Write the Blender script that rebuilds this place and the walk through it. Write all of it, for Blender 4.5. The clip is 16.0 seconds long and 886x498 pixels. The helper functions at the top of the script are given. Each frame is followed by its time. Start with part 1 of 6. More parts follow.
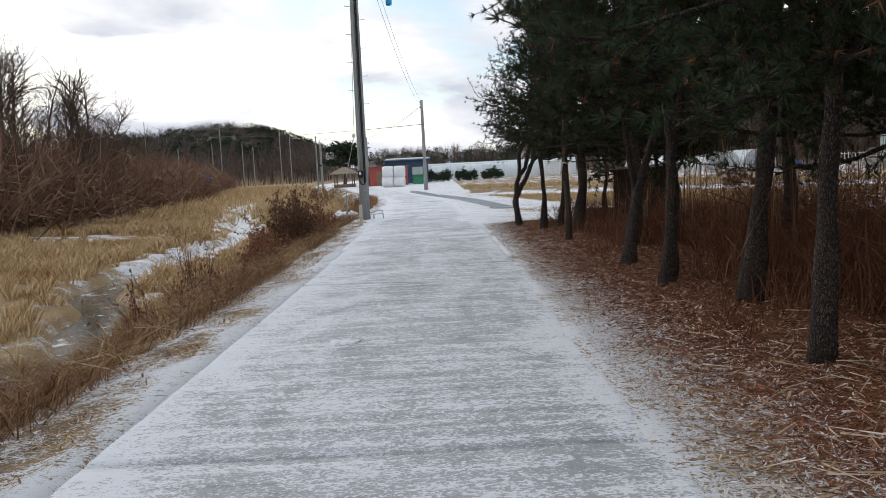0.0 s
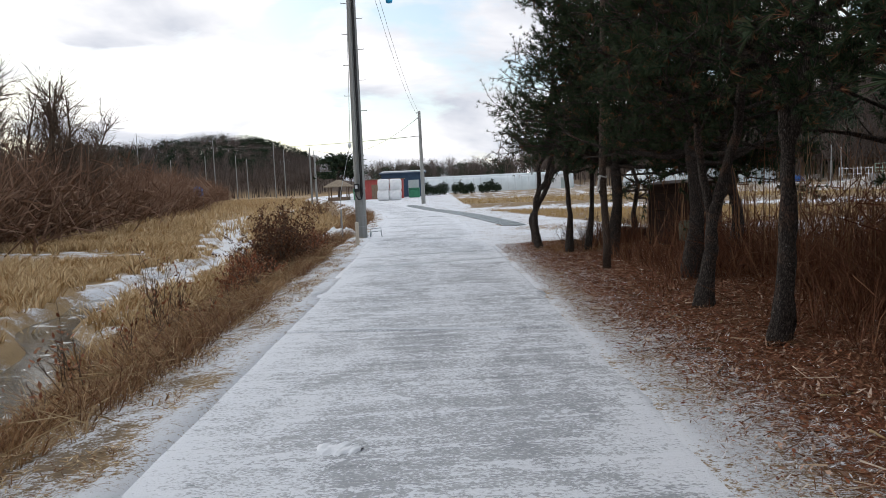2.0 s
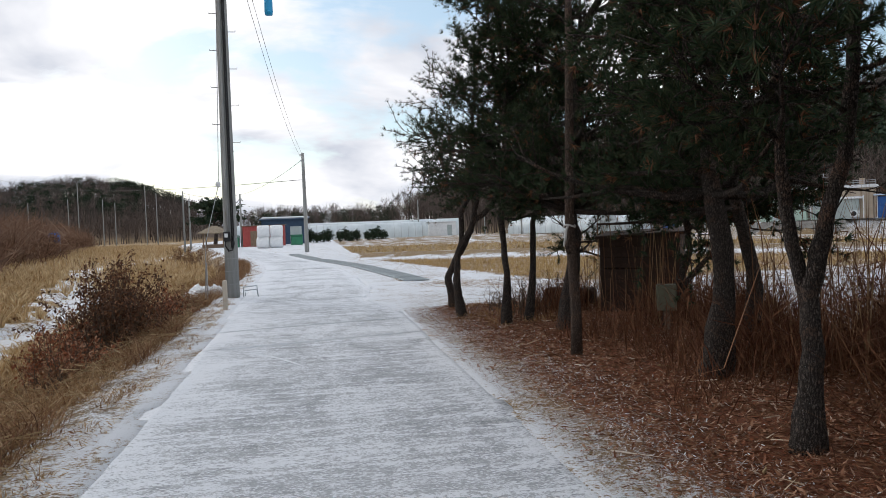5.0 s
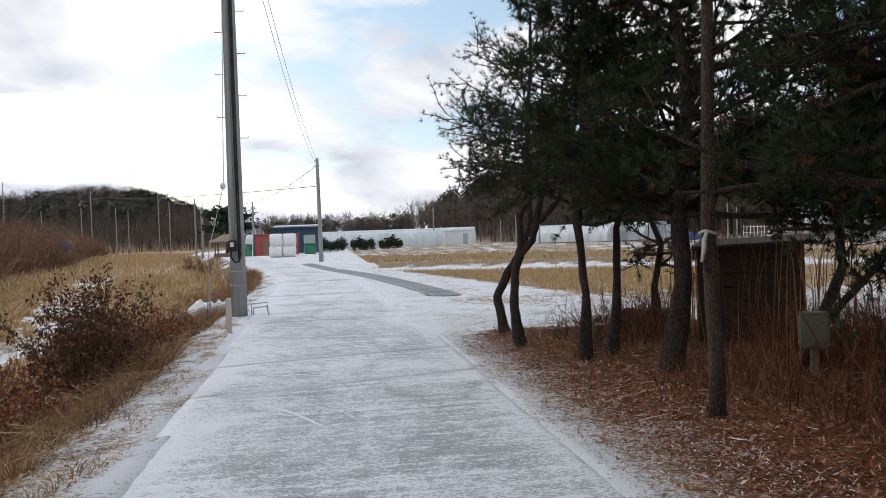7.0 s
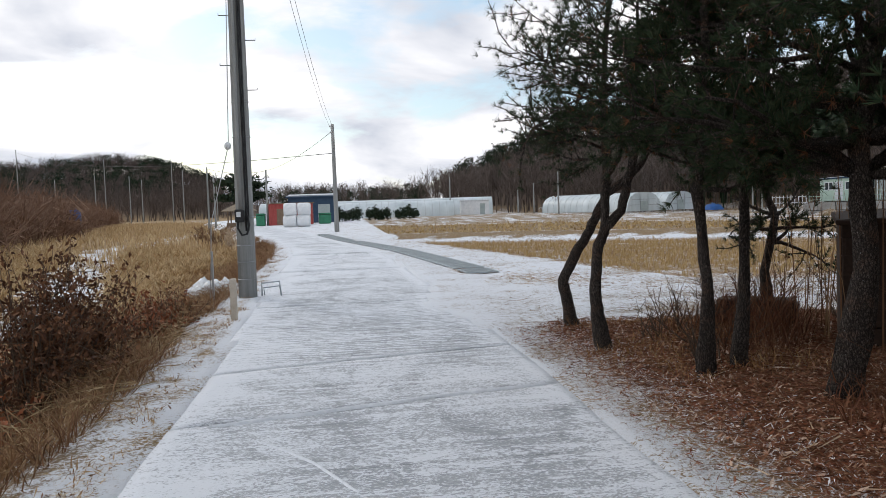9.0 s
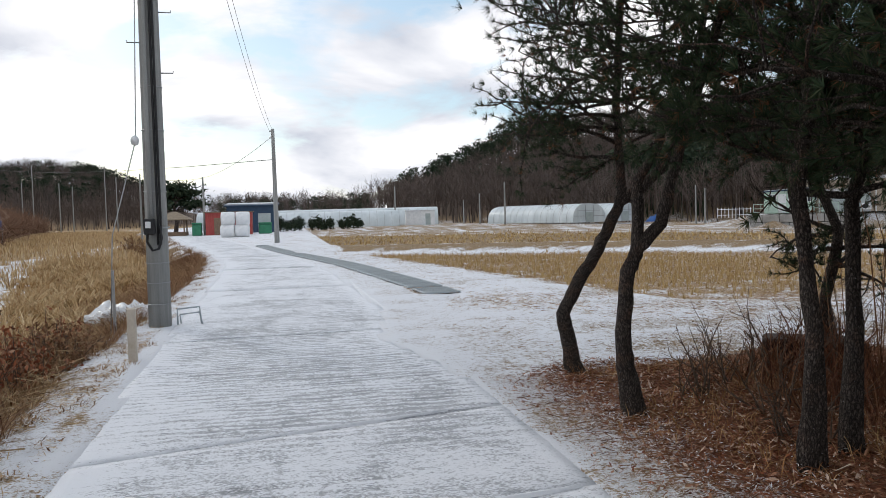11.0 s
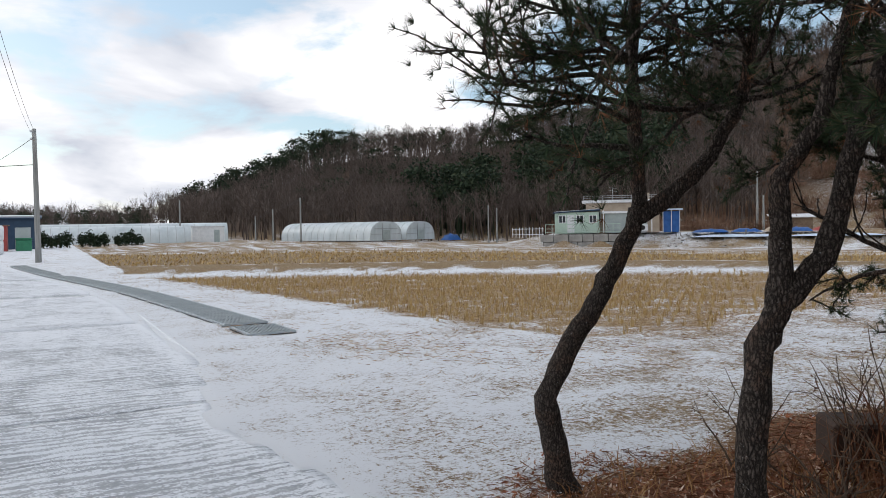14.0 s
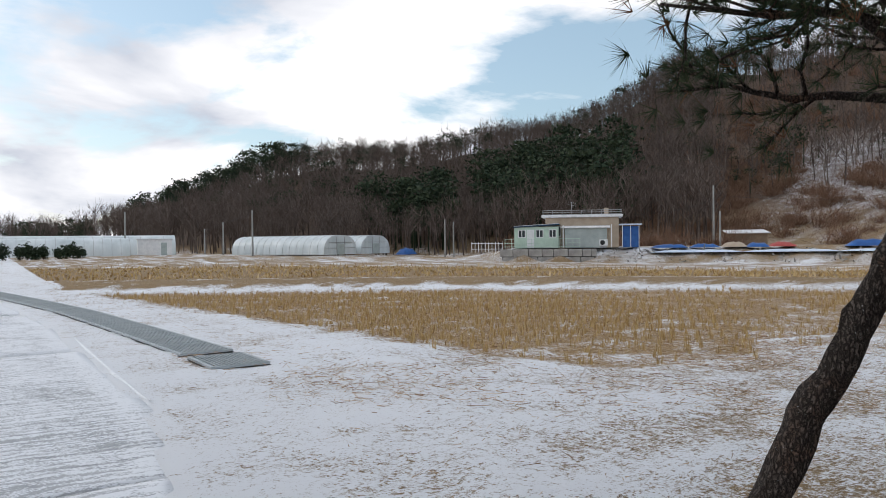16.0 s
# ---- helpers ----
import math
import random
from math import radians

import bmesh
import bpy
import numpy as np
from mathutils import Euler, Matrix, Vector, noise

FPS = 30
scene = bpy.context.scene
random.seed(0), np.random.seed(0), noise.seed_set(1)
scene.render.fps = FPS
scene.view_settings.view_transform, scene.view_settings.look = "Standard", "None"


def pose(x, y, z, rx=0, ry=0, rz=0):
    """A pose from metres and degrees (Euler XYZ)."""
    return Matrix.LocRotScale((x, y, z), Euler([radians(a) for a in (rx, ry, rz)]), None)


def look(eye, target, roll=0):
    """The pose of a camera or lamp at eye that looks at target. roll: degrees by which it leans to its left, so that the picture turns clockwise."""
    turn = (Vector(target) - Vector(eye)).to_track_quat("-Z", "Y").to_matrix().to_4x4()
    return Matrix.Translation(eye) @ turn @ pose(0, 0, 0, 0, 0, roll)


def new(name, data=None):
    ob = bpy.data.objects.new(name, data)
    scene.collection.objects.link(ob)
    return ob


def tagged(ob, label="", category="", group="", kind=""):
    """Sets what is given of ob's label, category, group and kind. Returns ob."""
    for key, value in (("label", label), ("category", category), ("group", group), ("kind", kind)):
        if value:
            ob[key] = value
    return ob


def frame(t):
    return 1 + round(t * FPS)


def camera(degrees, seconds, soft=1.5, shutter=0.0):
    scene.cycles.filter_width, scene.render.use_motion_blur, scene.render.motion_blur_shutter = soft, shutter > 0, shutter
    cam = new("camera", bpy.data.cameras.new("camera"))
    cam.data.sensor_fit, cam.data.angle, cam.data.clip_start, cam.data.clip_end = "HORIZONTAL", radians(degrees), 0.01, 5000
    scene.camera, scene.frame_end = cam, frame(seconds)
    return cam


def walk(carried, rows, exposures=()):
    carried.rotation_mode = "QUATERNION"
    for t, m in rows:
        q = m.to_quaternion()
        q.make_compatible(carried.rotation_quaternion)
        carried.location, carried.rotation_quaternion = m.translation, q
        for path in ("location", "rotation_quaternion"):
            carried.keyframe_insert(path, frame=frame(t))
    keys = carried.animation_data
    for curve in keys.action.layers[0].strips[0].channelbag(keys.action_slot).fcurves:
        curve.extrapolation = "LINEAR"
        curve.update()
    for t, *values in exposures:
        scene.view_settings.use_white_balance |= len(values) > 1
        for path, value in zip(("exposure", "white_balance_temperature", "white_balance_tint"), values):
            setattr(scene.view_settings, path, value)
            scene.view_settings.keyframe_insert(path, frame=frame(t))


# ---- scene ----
cam = camera(60.0, 16.0, soft=0.6)
PATH = [
    (0, (0.409, -2.047, 1.36), (0.401, -0.057, 1.16), -2.8),
    (0.5, (0.377, -1.503, 1.378), (0.373, 0.487, 1.178), -2.8),
    (1, (0.275, -0.974, 1.407), (0.289, 1.019, 1.231), -2.8),
    (1.5, (0.21, -0.413, 1.406), (0.221, 1.581, 1.249), -2.7),
    (2, (0.126, 0.159, 1.395), (0.135, 2.152, 1.228), -2.5),
    (2.5, (0.097, 0.744, 1.396), (0.129, 2.737, 1.237), -2.3),
    (3, (0.022, 1.279, 1.417), (0.141, 3.271, 1.285), -2.0),
    (3.5, (-0.002, 1.862, 1.418), (0.176, 3.849, 1.28), -1.8),
    (4, (-0.032, 2.478, 1.427), (0.221, 4.459, 1.334), -1.7),
    (4.2, (-0.027, 2.706, 1.447), (0.278, 4.681, 1.373), -1.8),
    (6.3, (-0.1, 5.319, 1.451), (0.22, 7.293, 1.41), -2.3),
    (6.5, (-0.124, 5.546, 1.445), (0.192, 7.52, 1.413), -2.2),
    (7, (-0.164, 6.113, 1.454), (0.121, 8.093, 1.42), -2.1),
    (7.5, (-0.236, 6.673, 1.461), (0.041, 8.653, 1.407), -2.2),
    (8, (-0.27, 7.231, 1.459), (-0.02, 9.214, 1.388), -2.1),
    (8.5, (-0.319, 7.76, 1.463), (-0.069, 9.742, 1.368), -2.0),
    (9, (-0.313, 8.3, 1.458), (-0.066, 10.282, 1.347), -1.9),
    (9.2, (-0.308, 8.496, 1.467), (-0.061, 10.478, 1.38), -2.0),
    (11.3, (-0.221, 10.774, 1.464), (0.233, 12.72, 1.377), -1.5),
    (11.5, (-0.228, 10.975, 1.46), (0.271, 12.91, 1.378), -1.5),
    (12, (-0.244, 11.484, 1.47), (0.316, 13.402, 1.41), -1.4),
    (12.5, (-0.235, 11.984, 1.491), (0.361, 13.892, 1.449), -1.3),
    (13, (-0.253, 12.481, 1.491), (0.434, 14.359, 1.44), -1.3),
    (13.5, (-0.256, 12.968, 1.492), (0.497, 14.82, 1.437), -1.1),
    (14, (-0.254, 13.448, 1.498), (0.652, 15.23, 1.443), -0.9),
    (14.5, (-0.204, 13.923, 1.481), (0.781, 15.663, 1.439), -0.8),
    (15, (-0.165, 14.413, 1.46), (0.881, 16.116, 1.393), -0.7),
    (15.5, (-0.071, 14.868, 1.457), (0.981, 16.568, 1.392), -0.7),
    (16, (-0.02, 15.337, 1.465), (0.997, 17.058, 1.446), -0.6),
]
walk(cam, [(t, look(e, a, r)) for t, e, a, r in PATH])

# ---- light ----
scene.view_settings.exposure = 0.0
SUN_EL, SUN_AZ = radians(28), radians(-35)          # azimuth from +y towards +x
world = bpy.data.worlds.new("sky")
scene.world = world
world.use_nodes = True
nt = world.node_tree
nt.nodes.clear()


def wn(kind, **props):
    n = nt.nodes.new(kind)
    for k, v in props.items():
        n.inputs[k].default_value = v
    return n


def wmath(op, a, b=None):
    n = nt.nodes.new("ShaderNodeMath")
    n.operation = op
    for i, v in enumerate((a, b)):
        if v is None:
            continue
        if isinstance(v, (int, float)):
            n.inputs[i].default_value = v
        else:
            nt.links.new(v, n.inputs[i])
    return n.outputs[0]


sky = nt.nodes.new("ShaderNodeTexSky")
sky.sky_type = "NISHITA"
sky.sun_disc = False
sky.sun_elevation = SUN_EL
sky.sun_rotation = SUN_AZ
coord = nt.nodes.new("ShaderNodeTexCoord")
sep = nt.nodes.new("ShaderNodeSeparateXYZ")
nt.links.new(coord.outputs["Generated"], sep.inputs[0])
up = wmath("MAXIMUM", sep.outputs["Z"], 0.0)
den = wmath("ADD", up, 0.22)
flat = nt.nodes.new("ShaderNodeCombineXYZ")
nt.links.new(wmath("DIVIDE", sep.outputs["X"], den), flat.inputs[0])
nt.links.new(wmath("DIVIDE", sep.outputs["Y"], den), flat.inputs[1])
shift = nt.nodes.new("ShaderNodeMapping")
shift.inputs["Location"].default_value = (0.35, 1.15, 0.0)
nt.links.new(flat.outputs[0], shift.inputs[0])
cloud = wn("ShaderNodeTexNoise", Scale=1.25, Detail=8.0, Roughness=0.55, Distortion=0.25)
shade = wn("ShaderNodeTexNoise", Scale=1.0, Detail=6.0, Roughness=0.5, Distortion=0.3)
nt.links.new(shift.outputs[0], cloud.inputs["Vector"])
nt.links.new(shift.outputs[0], shade.inputs["Vector"])
cover = nt.nodes.new("ShaderNodeValToRGB")
cover.color_ramp.elements[0].position, cover.color_ramp.elements[1].position = 0.41, 0.50
nt.links.new(cloud.outputs[0], cover.inputs[0])
tone = nt.nodes.new("ShaderNodeValToRGB")
tone.color_ramp.elements[0].position, tone.color_ramp.elements[1].position = 0.38, 0.56
tone.color_ramp.elements[0].color = (0.615, 0.655, 0.75, 1)
tone.color_ramp.elements[1].color = (1.215, 1.20, 1.215, 1)
nt.links.new(shade.outputs[0], tone.inputs[0])
blue = nt.nodes.new("ShaderNodeMixRGB")
blue.blend_type = "MULTIPLY"
blue.inputs[0].default_value = 1.0
blue.inputs[2].default_value = (0.13, 0.13, 0.13, 1)
nt.links.new(sky.outputs[0], blue.inputs[1])
pale = nt.nodes.new("ShaderNodeMixRGB")
pale.inputs[0].default_value = 0.35
pale.inputs[2].default_value = (0.62, 0.86, 1.0, 1)
nt.links.new(blue.outputs[0], pale.inputs[1])
mix = nt.nodes.new("ShaderNodeMixRGB")
nt.links.new(cover.outputs[0], mix.inputs[0])
nt.links.new(pale.outputs[0], mix.inputs[1])
nt.links.new(tone.outputs[0], mix.inputs[2])
bg = nt.nodes.new("ShaderNodeBackground")
bg.inputs[1].default_value = 1.0
nt.links.new(mix.outputs[0], bg.inputs[0])
wout = nt.nodes.new("ShaderNodeOutputWorld")
nt.links.new(bg.outputs[0], wout.inputs[0])

sun_data = bpy.data.lights.new("sun", "SUN")
sun_data.energy, sun_data.angle, sun_data.color = 0.7, radians(14), (1.0, 0.95, 0.88)
sun = new("sun", sun_data)
sun.matrix_world = look((0, 0, 60), (-math.sin(SUN_AZ) * 60 / math.tan(SUN_EL), -math.cos(SUN_AZ) * 60 / math.tan(SUN_EL), 0))


# ---- materials ----
class Nodes:
    """A small builder for one material."""

    def __init__(self, name):
        self.mat = bpy.data.materials.new(name)
        self.mat.use_nodes = True
        self.t = self.mat.node_tree
        self.bsdf = self.t.nodes["Principled BSDF"]
        geo = self.t.nodes.new("ShaderNodeNewGeometry")
        self.pos, self.island = geo.outputs["Position"], geo.outputs["Random Per Island"]
        tc = self.t.nodes.new("ShaderNodeTexCoord")
        self.obj = tc.outputs["Object"]
        self.rand = self.t.nodes.new("ShaderNodeObjectInfo").outputs["Random"]

    def put(self, socket, value):
        if isinstance(value, (int, float)):
            socket.default_value = value
        elif isinstance(value, tuple):
            socket.default_value = (*value, 1) if len(value) == 3 and socket.type == "RGBA" else value
        else:
            self.t.links.new(value, socket)

    def scaled(self, v, s, rot=(0, 0, 0)):
        n = self.t.nodes.new("ShaderNodeMapping")
        n.inputs["Scale"].default_value = s
        n.inputs["Rotation"].default_value = rot
        self.put(n.inputs[0], v)
        return n.outputs[0]

    def noise(self, scale, detail=4.0, vec=None, rough=0.6, distort=0.0):
        n = self.t.nodes.new("ShaderNodeTexNoise")
        n.inputs["Scale"].default_value, n.inputs["Detail"].default_value = scale, detail
        n.inputs["Roughness"].default_value, n.inputs["Distortion"].default_value = rough, distort
        self.put(n.inputs["Vector"], self.pos if vec is None else vec)
        return n.outputs[0]

    def voronoi(self, scale, vec=None, out="Distance"):
        n = self.t.nodes.new("ShaderNodeTexVoronoi")
        n.inputs["Scale"].default_value = scale
        self.put(n.inputs["Vector"], self.pos if vec is None else vec)
        return n.outputs[out]

    def ramp(self, fac, lo, hi, a=(0, 0, 0), b=(1, 1, 1)):
        n = self.t.nodes.new("ShaderNodeValToRGB")
        e = n.color_ramp.elements
        e[0].position, e[1].position, e[0].color, e[1].color = lo, hi, (*a, 1), (*b, 1)
        self.put(n.inputs[0], fac)
        return n.outputs[0]

    def mix(self, fac, a, b):
        n = self.t.nodes.new("ShaderNodeMixRGB")
        for i, v in enumerate((fac, a, b)):
            self.put(n.inputs[i], v)
        return n.outputs[0]

    def math(self, op, a, b=0.0):
        n = self.t.nodes.new("ShaderNodeMath")
        n.operation = op
        n.use_clamp = op in ("ADD", "SUBTRACT")
        self.put(n.inputs[0], a)
        self.put(n.inputs[1], b)
        return n.outputs[0]

    def attr(self, name):
        n = self.t.nodes.new("ShaderNodeAttribute")
        n.attribute_name = name
        return n.outputs["Fac"]

    def done(self, color, rough=0.8, metal=0.0, height=None, bump=0.3, dist=0.02, spec=0.3):
        self.put(self.bsdf.inputs["Base Color"], color)
        self.put(self.bsdf.inputs["Roughness"], rough)
        self.bsdf.inputs["Metallic"].default_value = metal
        self.bsdf.inputs["Specular IOR Level"].default_value = spec
        if height is not None:
            b = self.t.nodes.new("ShaderNodeBump")
            b.inputs["Strength"].default_value, b.inputs["Distance"].default_value = bump, dist
            self.put(b.inputs["Height"], height)
            self.t.links.new(b.outputs[0], self.bsdf.inputs["Normal"])
        return self.mat


def plain(name, a, b, scale=6.0, rough=0.7, metal=0.0, bump=0.2, spec=0.3, fine=60.0):
    """Two tones of one surface, mixed by a coarse and a fine noise."""
    n = Nodes(name)
    coarse, grain = n.noise(scale, 5.0, n.obj), n.noise(fine, 3.0, n.obj)
    c = n.mix(n.ramp(n.math("ADD", n.math("MULTIPLY", coarse, 0.7), n.math("MULTIPLY", grain, 0.3)), 0.35, 0.65), a, b)
    return n.done(c, rough, metal, grain, bump, 0.01, spec)


def blades_mat(name, a, b, c, rough=0.8):
    """Three tones, one for each blade or leaf."""
    n = Nodes(name)
    r = n.ramp(n.island, 0.0, 0.5, a, b)
    col = n.mix(n.ramp(n.island, 0.55, 1.0), r, c)
    m = n.done(col, rough, spec=0.15)
    return m


SNOW = (0.74, 0.76, 0.80)


def make_road_mat():
    n = Nodes("snowy_concrete")
    lines = n.noise(1.0, 3.0, n.scaled(n.pos, (0.45, 9.0, 1.0), (0, 0, 0.03)), 0.6, 0.45)
    dashes = n.noise(1.0, 5.0, n.scaled(n.pos, (9.0, 15.0, 1.0)), 0.7, 1.6)
    scrawl = n.noise(1.0, 4.0, n.scaled(n.pos, (15.0, 24.0, 1.0), (0, 0, 0.2)), 0.62, 2.2)
    speck = n.noise(55.0, 4.0, n.scaled(n.pos, (0.8, 1.2, 1.0)), 0.7)
    drift = n.noise(1.0, 4.0, n.scaled(n.pos, (1.1, 0.8, 1.0)), 0.6, 0.9)
    swirl = n.noise(1.0, 3.0, n.scaled(n.pos, (2.2, 1.2, 1.0), (0, 0, 0.7)), 0.6, 2.0)
    edge = n.attr("edge")
    groove = n.math("MULTIPLY", n.ramp(lines, 0.50, 0.58), n.ramp(dashes, 0.40, 0.62))
    amount = n.math("ADD", n.math("MULTIPLY", scrawl, 0.30), n.math("MULTIPLY", speck, 0.34))
    amount = n.math("ADD", amount, n.math("MULTIPLY", dashes, 0.20))
    amount = n.math("ADD", amount, n.math("MULTIPLY", drift, 0.22))
    amount = n.math("ADD", amount, n.math("MULTIPLY", swirl, 0.10))
    amount = n.math("ADD", amount, n.math("MULTIPLY", groove, 0.085))
    wave = n.t.nodes.new("ShaderNodeTexWave")
    wave.wave_type, wave.bands_direction = "BANDS", "Y"
    for key, v in (("Scale", 2.7), ("Distortion", 11.0), ("Detail", 4.0), ("Detail Scale", 0.9), ("Detail Roughness", 0.62)):
        wave.inputs[key].default_value = v
    n.put(wave.inputs["Vector"], n.scaled(n.pos, (0.55, 1.0, 1.0)))
    raked = n.math("MULTIPLY", n.attr("rake"), n.ramp(wave.outputs["Fac"], 0.30, 0.62, (1, 1, 1), (0, 0, 0)))
    amount = n.math("SUBTRACT", amount, n.math("MULTIPLY", raked, n.ramp(dashes, 0.2, 0.6, (0.02, 0.02, 0.02), (0.085, 0.085, 0.085))))
    lie = n.math("ADD", amount, n.math("MULTIPLY", edge, 0.075))
    film = n.math("MULTIPLY", n.ramp(n.math("ADD", n.math("MULTIPLY", drift, 0.6), n.math("MULTIPLY", swirl, 0.4)), 0.34, 0.66), 0.30)
    flecks = n.math("MULTIPLY", n.ramp(lie, 0.555, 0.625), 0.96)
    snow = n.math("MAXIMUM", flecks, film)
    bare = n.mix(n.noise(7.0, 6.0, None, 0.7), (0.235, 0.248, 0.270), (0.345, 0.36, 0.385))
    bare = n.mix(n.math("MULTIPLY", n.ramp(lines, 0.36, 0.41, (1, 1, 1), (0, 0, 0)), n.ramp(dashes, 0.35, 0.6)), bare, (0.15, 0.16, 0.175))
    return n.done(n.mix(snow, bare, SNOW), n.ramp(snow, 0, 1, (0.6, 0.6, 0.6), (0.85, 0.85, 0.85)), height=n.math("ADD", amount, n.math("MULTIPLY", lines, 0.3)), bump=0.6, dist=0.04)


def make_ground_mat():
    n = Nodes("winter_ground")
    snow_a, litter_a, straw_a = n.attr("snow"), n.attr("litter"), n.attr("straw")
    fine, mid, big = n.noise(34.0, 6.0, None, 0.78, 0.8), n.noise(11.0, 5.0), n.noise(0.8, 4.0)
    strands = n.noise(1.0, 4.0, n.scaled(n.pos, (14.0, 70.0, 20.0), (0, 0, 0.5)), 0.6, 1.5)
    strand2 = n.noise(1.0, 4.0, n.scaled(n.pos, (70.0, 14.0, 20.0), (0, 0, -0.3)), 0.6, 1.5)
    soil = n.mix(mid, (0.10, 0.07, 0.045), (0.21, 0.155, 0.10))
    straw = n.mix(n.ramp(strands, 0.38, 0.62), (0.17, 0.105, 0.045), (0.46, 0.32, 0.165))
    leaf = n.mix(n.ramp(strand2, 0.35, 0.65), (0.085, 0.026, 0.013), (0.30, 0.106, 0.050))
    base = n.mix(straw_a, soil, straw)
    base = n.mix(litter_a, base, leaf)
    base = n.mix(n.attr("woods"), base, n.mix(mid, (0.055, 0.035, 0.025), (0.13, 0.085, 0.058)))
    amount = n.math("ADD", n.math("MULTIPLY", fine, 0.46), n.math("MULTIPLY", mid, 0.18))
    amount = n.math("ADD", amount, n.math("MULTIPLY", big, 0.14))
    amount = n.math("ADD", amount, n.math("MULTIPLY", strands, 0.22))
    cover = n.ramp(n.math("ADD", amount, n.math("MULTIPLY", snow_a, 0.42)), 0.680, 0.722)
    h = n.math("ADD", n.math("MULTIPLY", fine, 0.5), n.math("MULTIPLY", strands, 0.5))
    return n.done(n.mix(cover, base, SNOW), 0.9, height=h, bump=0.8, dist=0.04)


def make_bark(name, dark, light, red):
    n = Nodes(name)
    warp = n.noise(14.0, 4.0, n.obj, 0.65)
    shift = n.t.nodes.new("ShaderNodeVectorMath")
    shift.operation = "MULTIPLY_ADD"
    n.put(shift.inputs[0], warp)
    shift.inputs[1].default_value = (0.11, 0.11, 0.11)
    n.put(shift.inputs[2], n.obj)
    cell = n.t.nodes.new("ShaderNodeTexVoronoi")
    cell.feature = "DISTANCE_TO_EDGE"
    cell.inputs["Scale"].default_value = 62.0
    n.put(cell.inputs["Vector"], n.scaled(shift.outputs[0], (1.0, 1.0, 0.34)))
    fissure = n.ramp(cell.outputs["Distance"], 0.0, 0.26)
    grain = n.noise(120.0, 5.0, n.scaled(n.obj, (1.0, 1.0, 0.4)), 0.75)
    c = n.mix(n.math("MULTIPLY", fissure, n.ramp(grain, 0.30, 0.62)), dark, light)
    c = n.mix(n.math("MULTIPLY", n.ramp(n.noise(5.0, 3.0, n.obj), 0.52, 0.68), fissure), c, red)
    c = n.mix(n.ramp(n.noise(70.0, 4.0, n.obj, 0.7), 0.665, 0.70), c, (0.42, 0.42, 0.43))
    return n.done(c, 0.92, height=n.math("ADD", n.math("MULTIPLY", fissure, 0.7), n.math("MULTIPLY", grain, 0.3)), bump=1.0, dist=0.022, spec=0.15)


def make_pole_mat():
    n = Nodes("pole_concrete")
    streak = n.noise(1.0, 4.0, n.scaled(n.pos, (14.0, 14.0, 0.7)))
    pit = n.noise(80.0, 4.0)
    c = n.mix(n.ramp(n.math("ADD", n.math("MULTIPLY", streak, 0.7), n.math("MULTIPLY", pit, 0.3)), 0.35, 0.65), (0.20, 0.205, 0.20), (0.36, 0.365, 0.355))
    return n.done(c, 0.85, height=pit, bump=0.3, dist=0.01)


def make_film_mat():
    n = Nodes("greenhouse_film")
    dirt = n.noise(0.6, 5.0, n.scaled(n.obj, (1, 1, 0.3)))
    c = n.mix(n.ramp(dirt, 0.3, 0.7), (0.42, 0.48, 0.50), (0.64, 0.69, 0.71))
    m = n.done(c, 0.32, height=n.noise(2.0, 3.0, n.obj), bump=0.2, dist=0.05, spec=0.5)
    return m


def make_glass():
    n = Nodes("window_glass")
    n.bsdf.inputs["Transmission Weight"].default_value = 0.0
    return n.done(n.mix(n.noise(3.0, 2.0, n.obj), (0.03, 0.04, 0.05), (0.06, 0.075, 0.085)), 0.08, spec=0.6)


M_ROAD, M_GROUND = make_road_mat(), make_ground_mat()
M_BARK = make_bark("pine_bark", (0.026, 0.021, 0.018), (0.17, 0.138, 0.120), (0.17, 0.10, 0.07))
M_PEELED = make_bark("peeling_bark", (0.06, 0.042, 0.034), (0.22, 0.165, 0.13), (0.20, 0.12, 0.08))
M_TWIG = plain("twig_wood", (0.06, 0.042, 0.032), (0.14, 0.095, 0.065), 8, 0.9)
M_NEEDLE = blades_mat("pine_needles", (0.018, 0.033, 0.018), (0.033, 0.055, 0.026), (0.066, 0.066, 0.033))
M_NEEDLE_OLD = blades_mat("old_needles", (0.09, 0.038, 0.02), (0.16, 0.07, 0.036), (0.20, 0.11, 0.06))
M_STRAW = blades_mat("dry_grass", (0.33, 0.21, 0.105), (0.51, 0.36, 0.19), (0.64, 0.50, 0.31))
M_CHAFF = blades_mat("field_chaff", (0.20, 0.115, 0.065), (0.40, 0.27, 0.16), (0.60, 0.49, 0.37))
M_VERGE = blades_mat("verge_grass", (0.17, 0.085, 0.04), (0.30, 0.175, 0.085), (0.47, 0.33, 0.19))
M_REED = blades_mat("broken_reed", (0.34, 0.22, 0.13), (0.54, 0.42, 0.30), (0.68, 0.60, 0.50))
M_SEDGE = blades_mat("tawny_sedge", (0.20, 0.105, 0.04), (0.33, 0.19, 0.075), (0.46, 0.30, 0.14))
M_STUBBLE = blades_mat("rice_stubble", (0.30, 0.19, 0.08), (0.48, 0.33, 0.145), (0.60, 0.47, 0.26))
M_WEED = blades_mat("dead_weeds", (0.12, 0.062, 0.035), (0.22, 0.115, 0.06), (0.34, 0.22, 0.12))
M_LEAF = blades_mat("dead_leaves", (0.14, 0.043, 0.021), (0.30, 0.106, 0.050), (0.42, 0.26, 0.17))
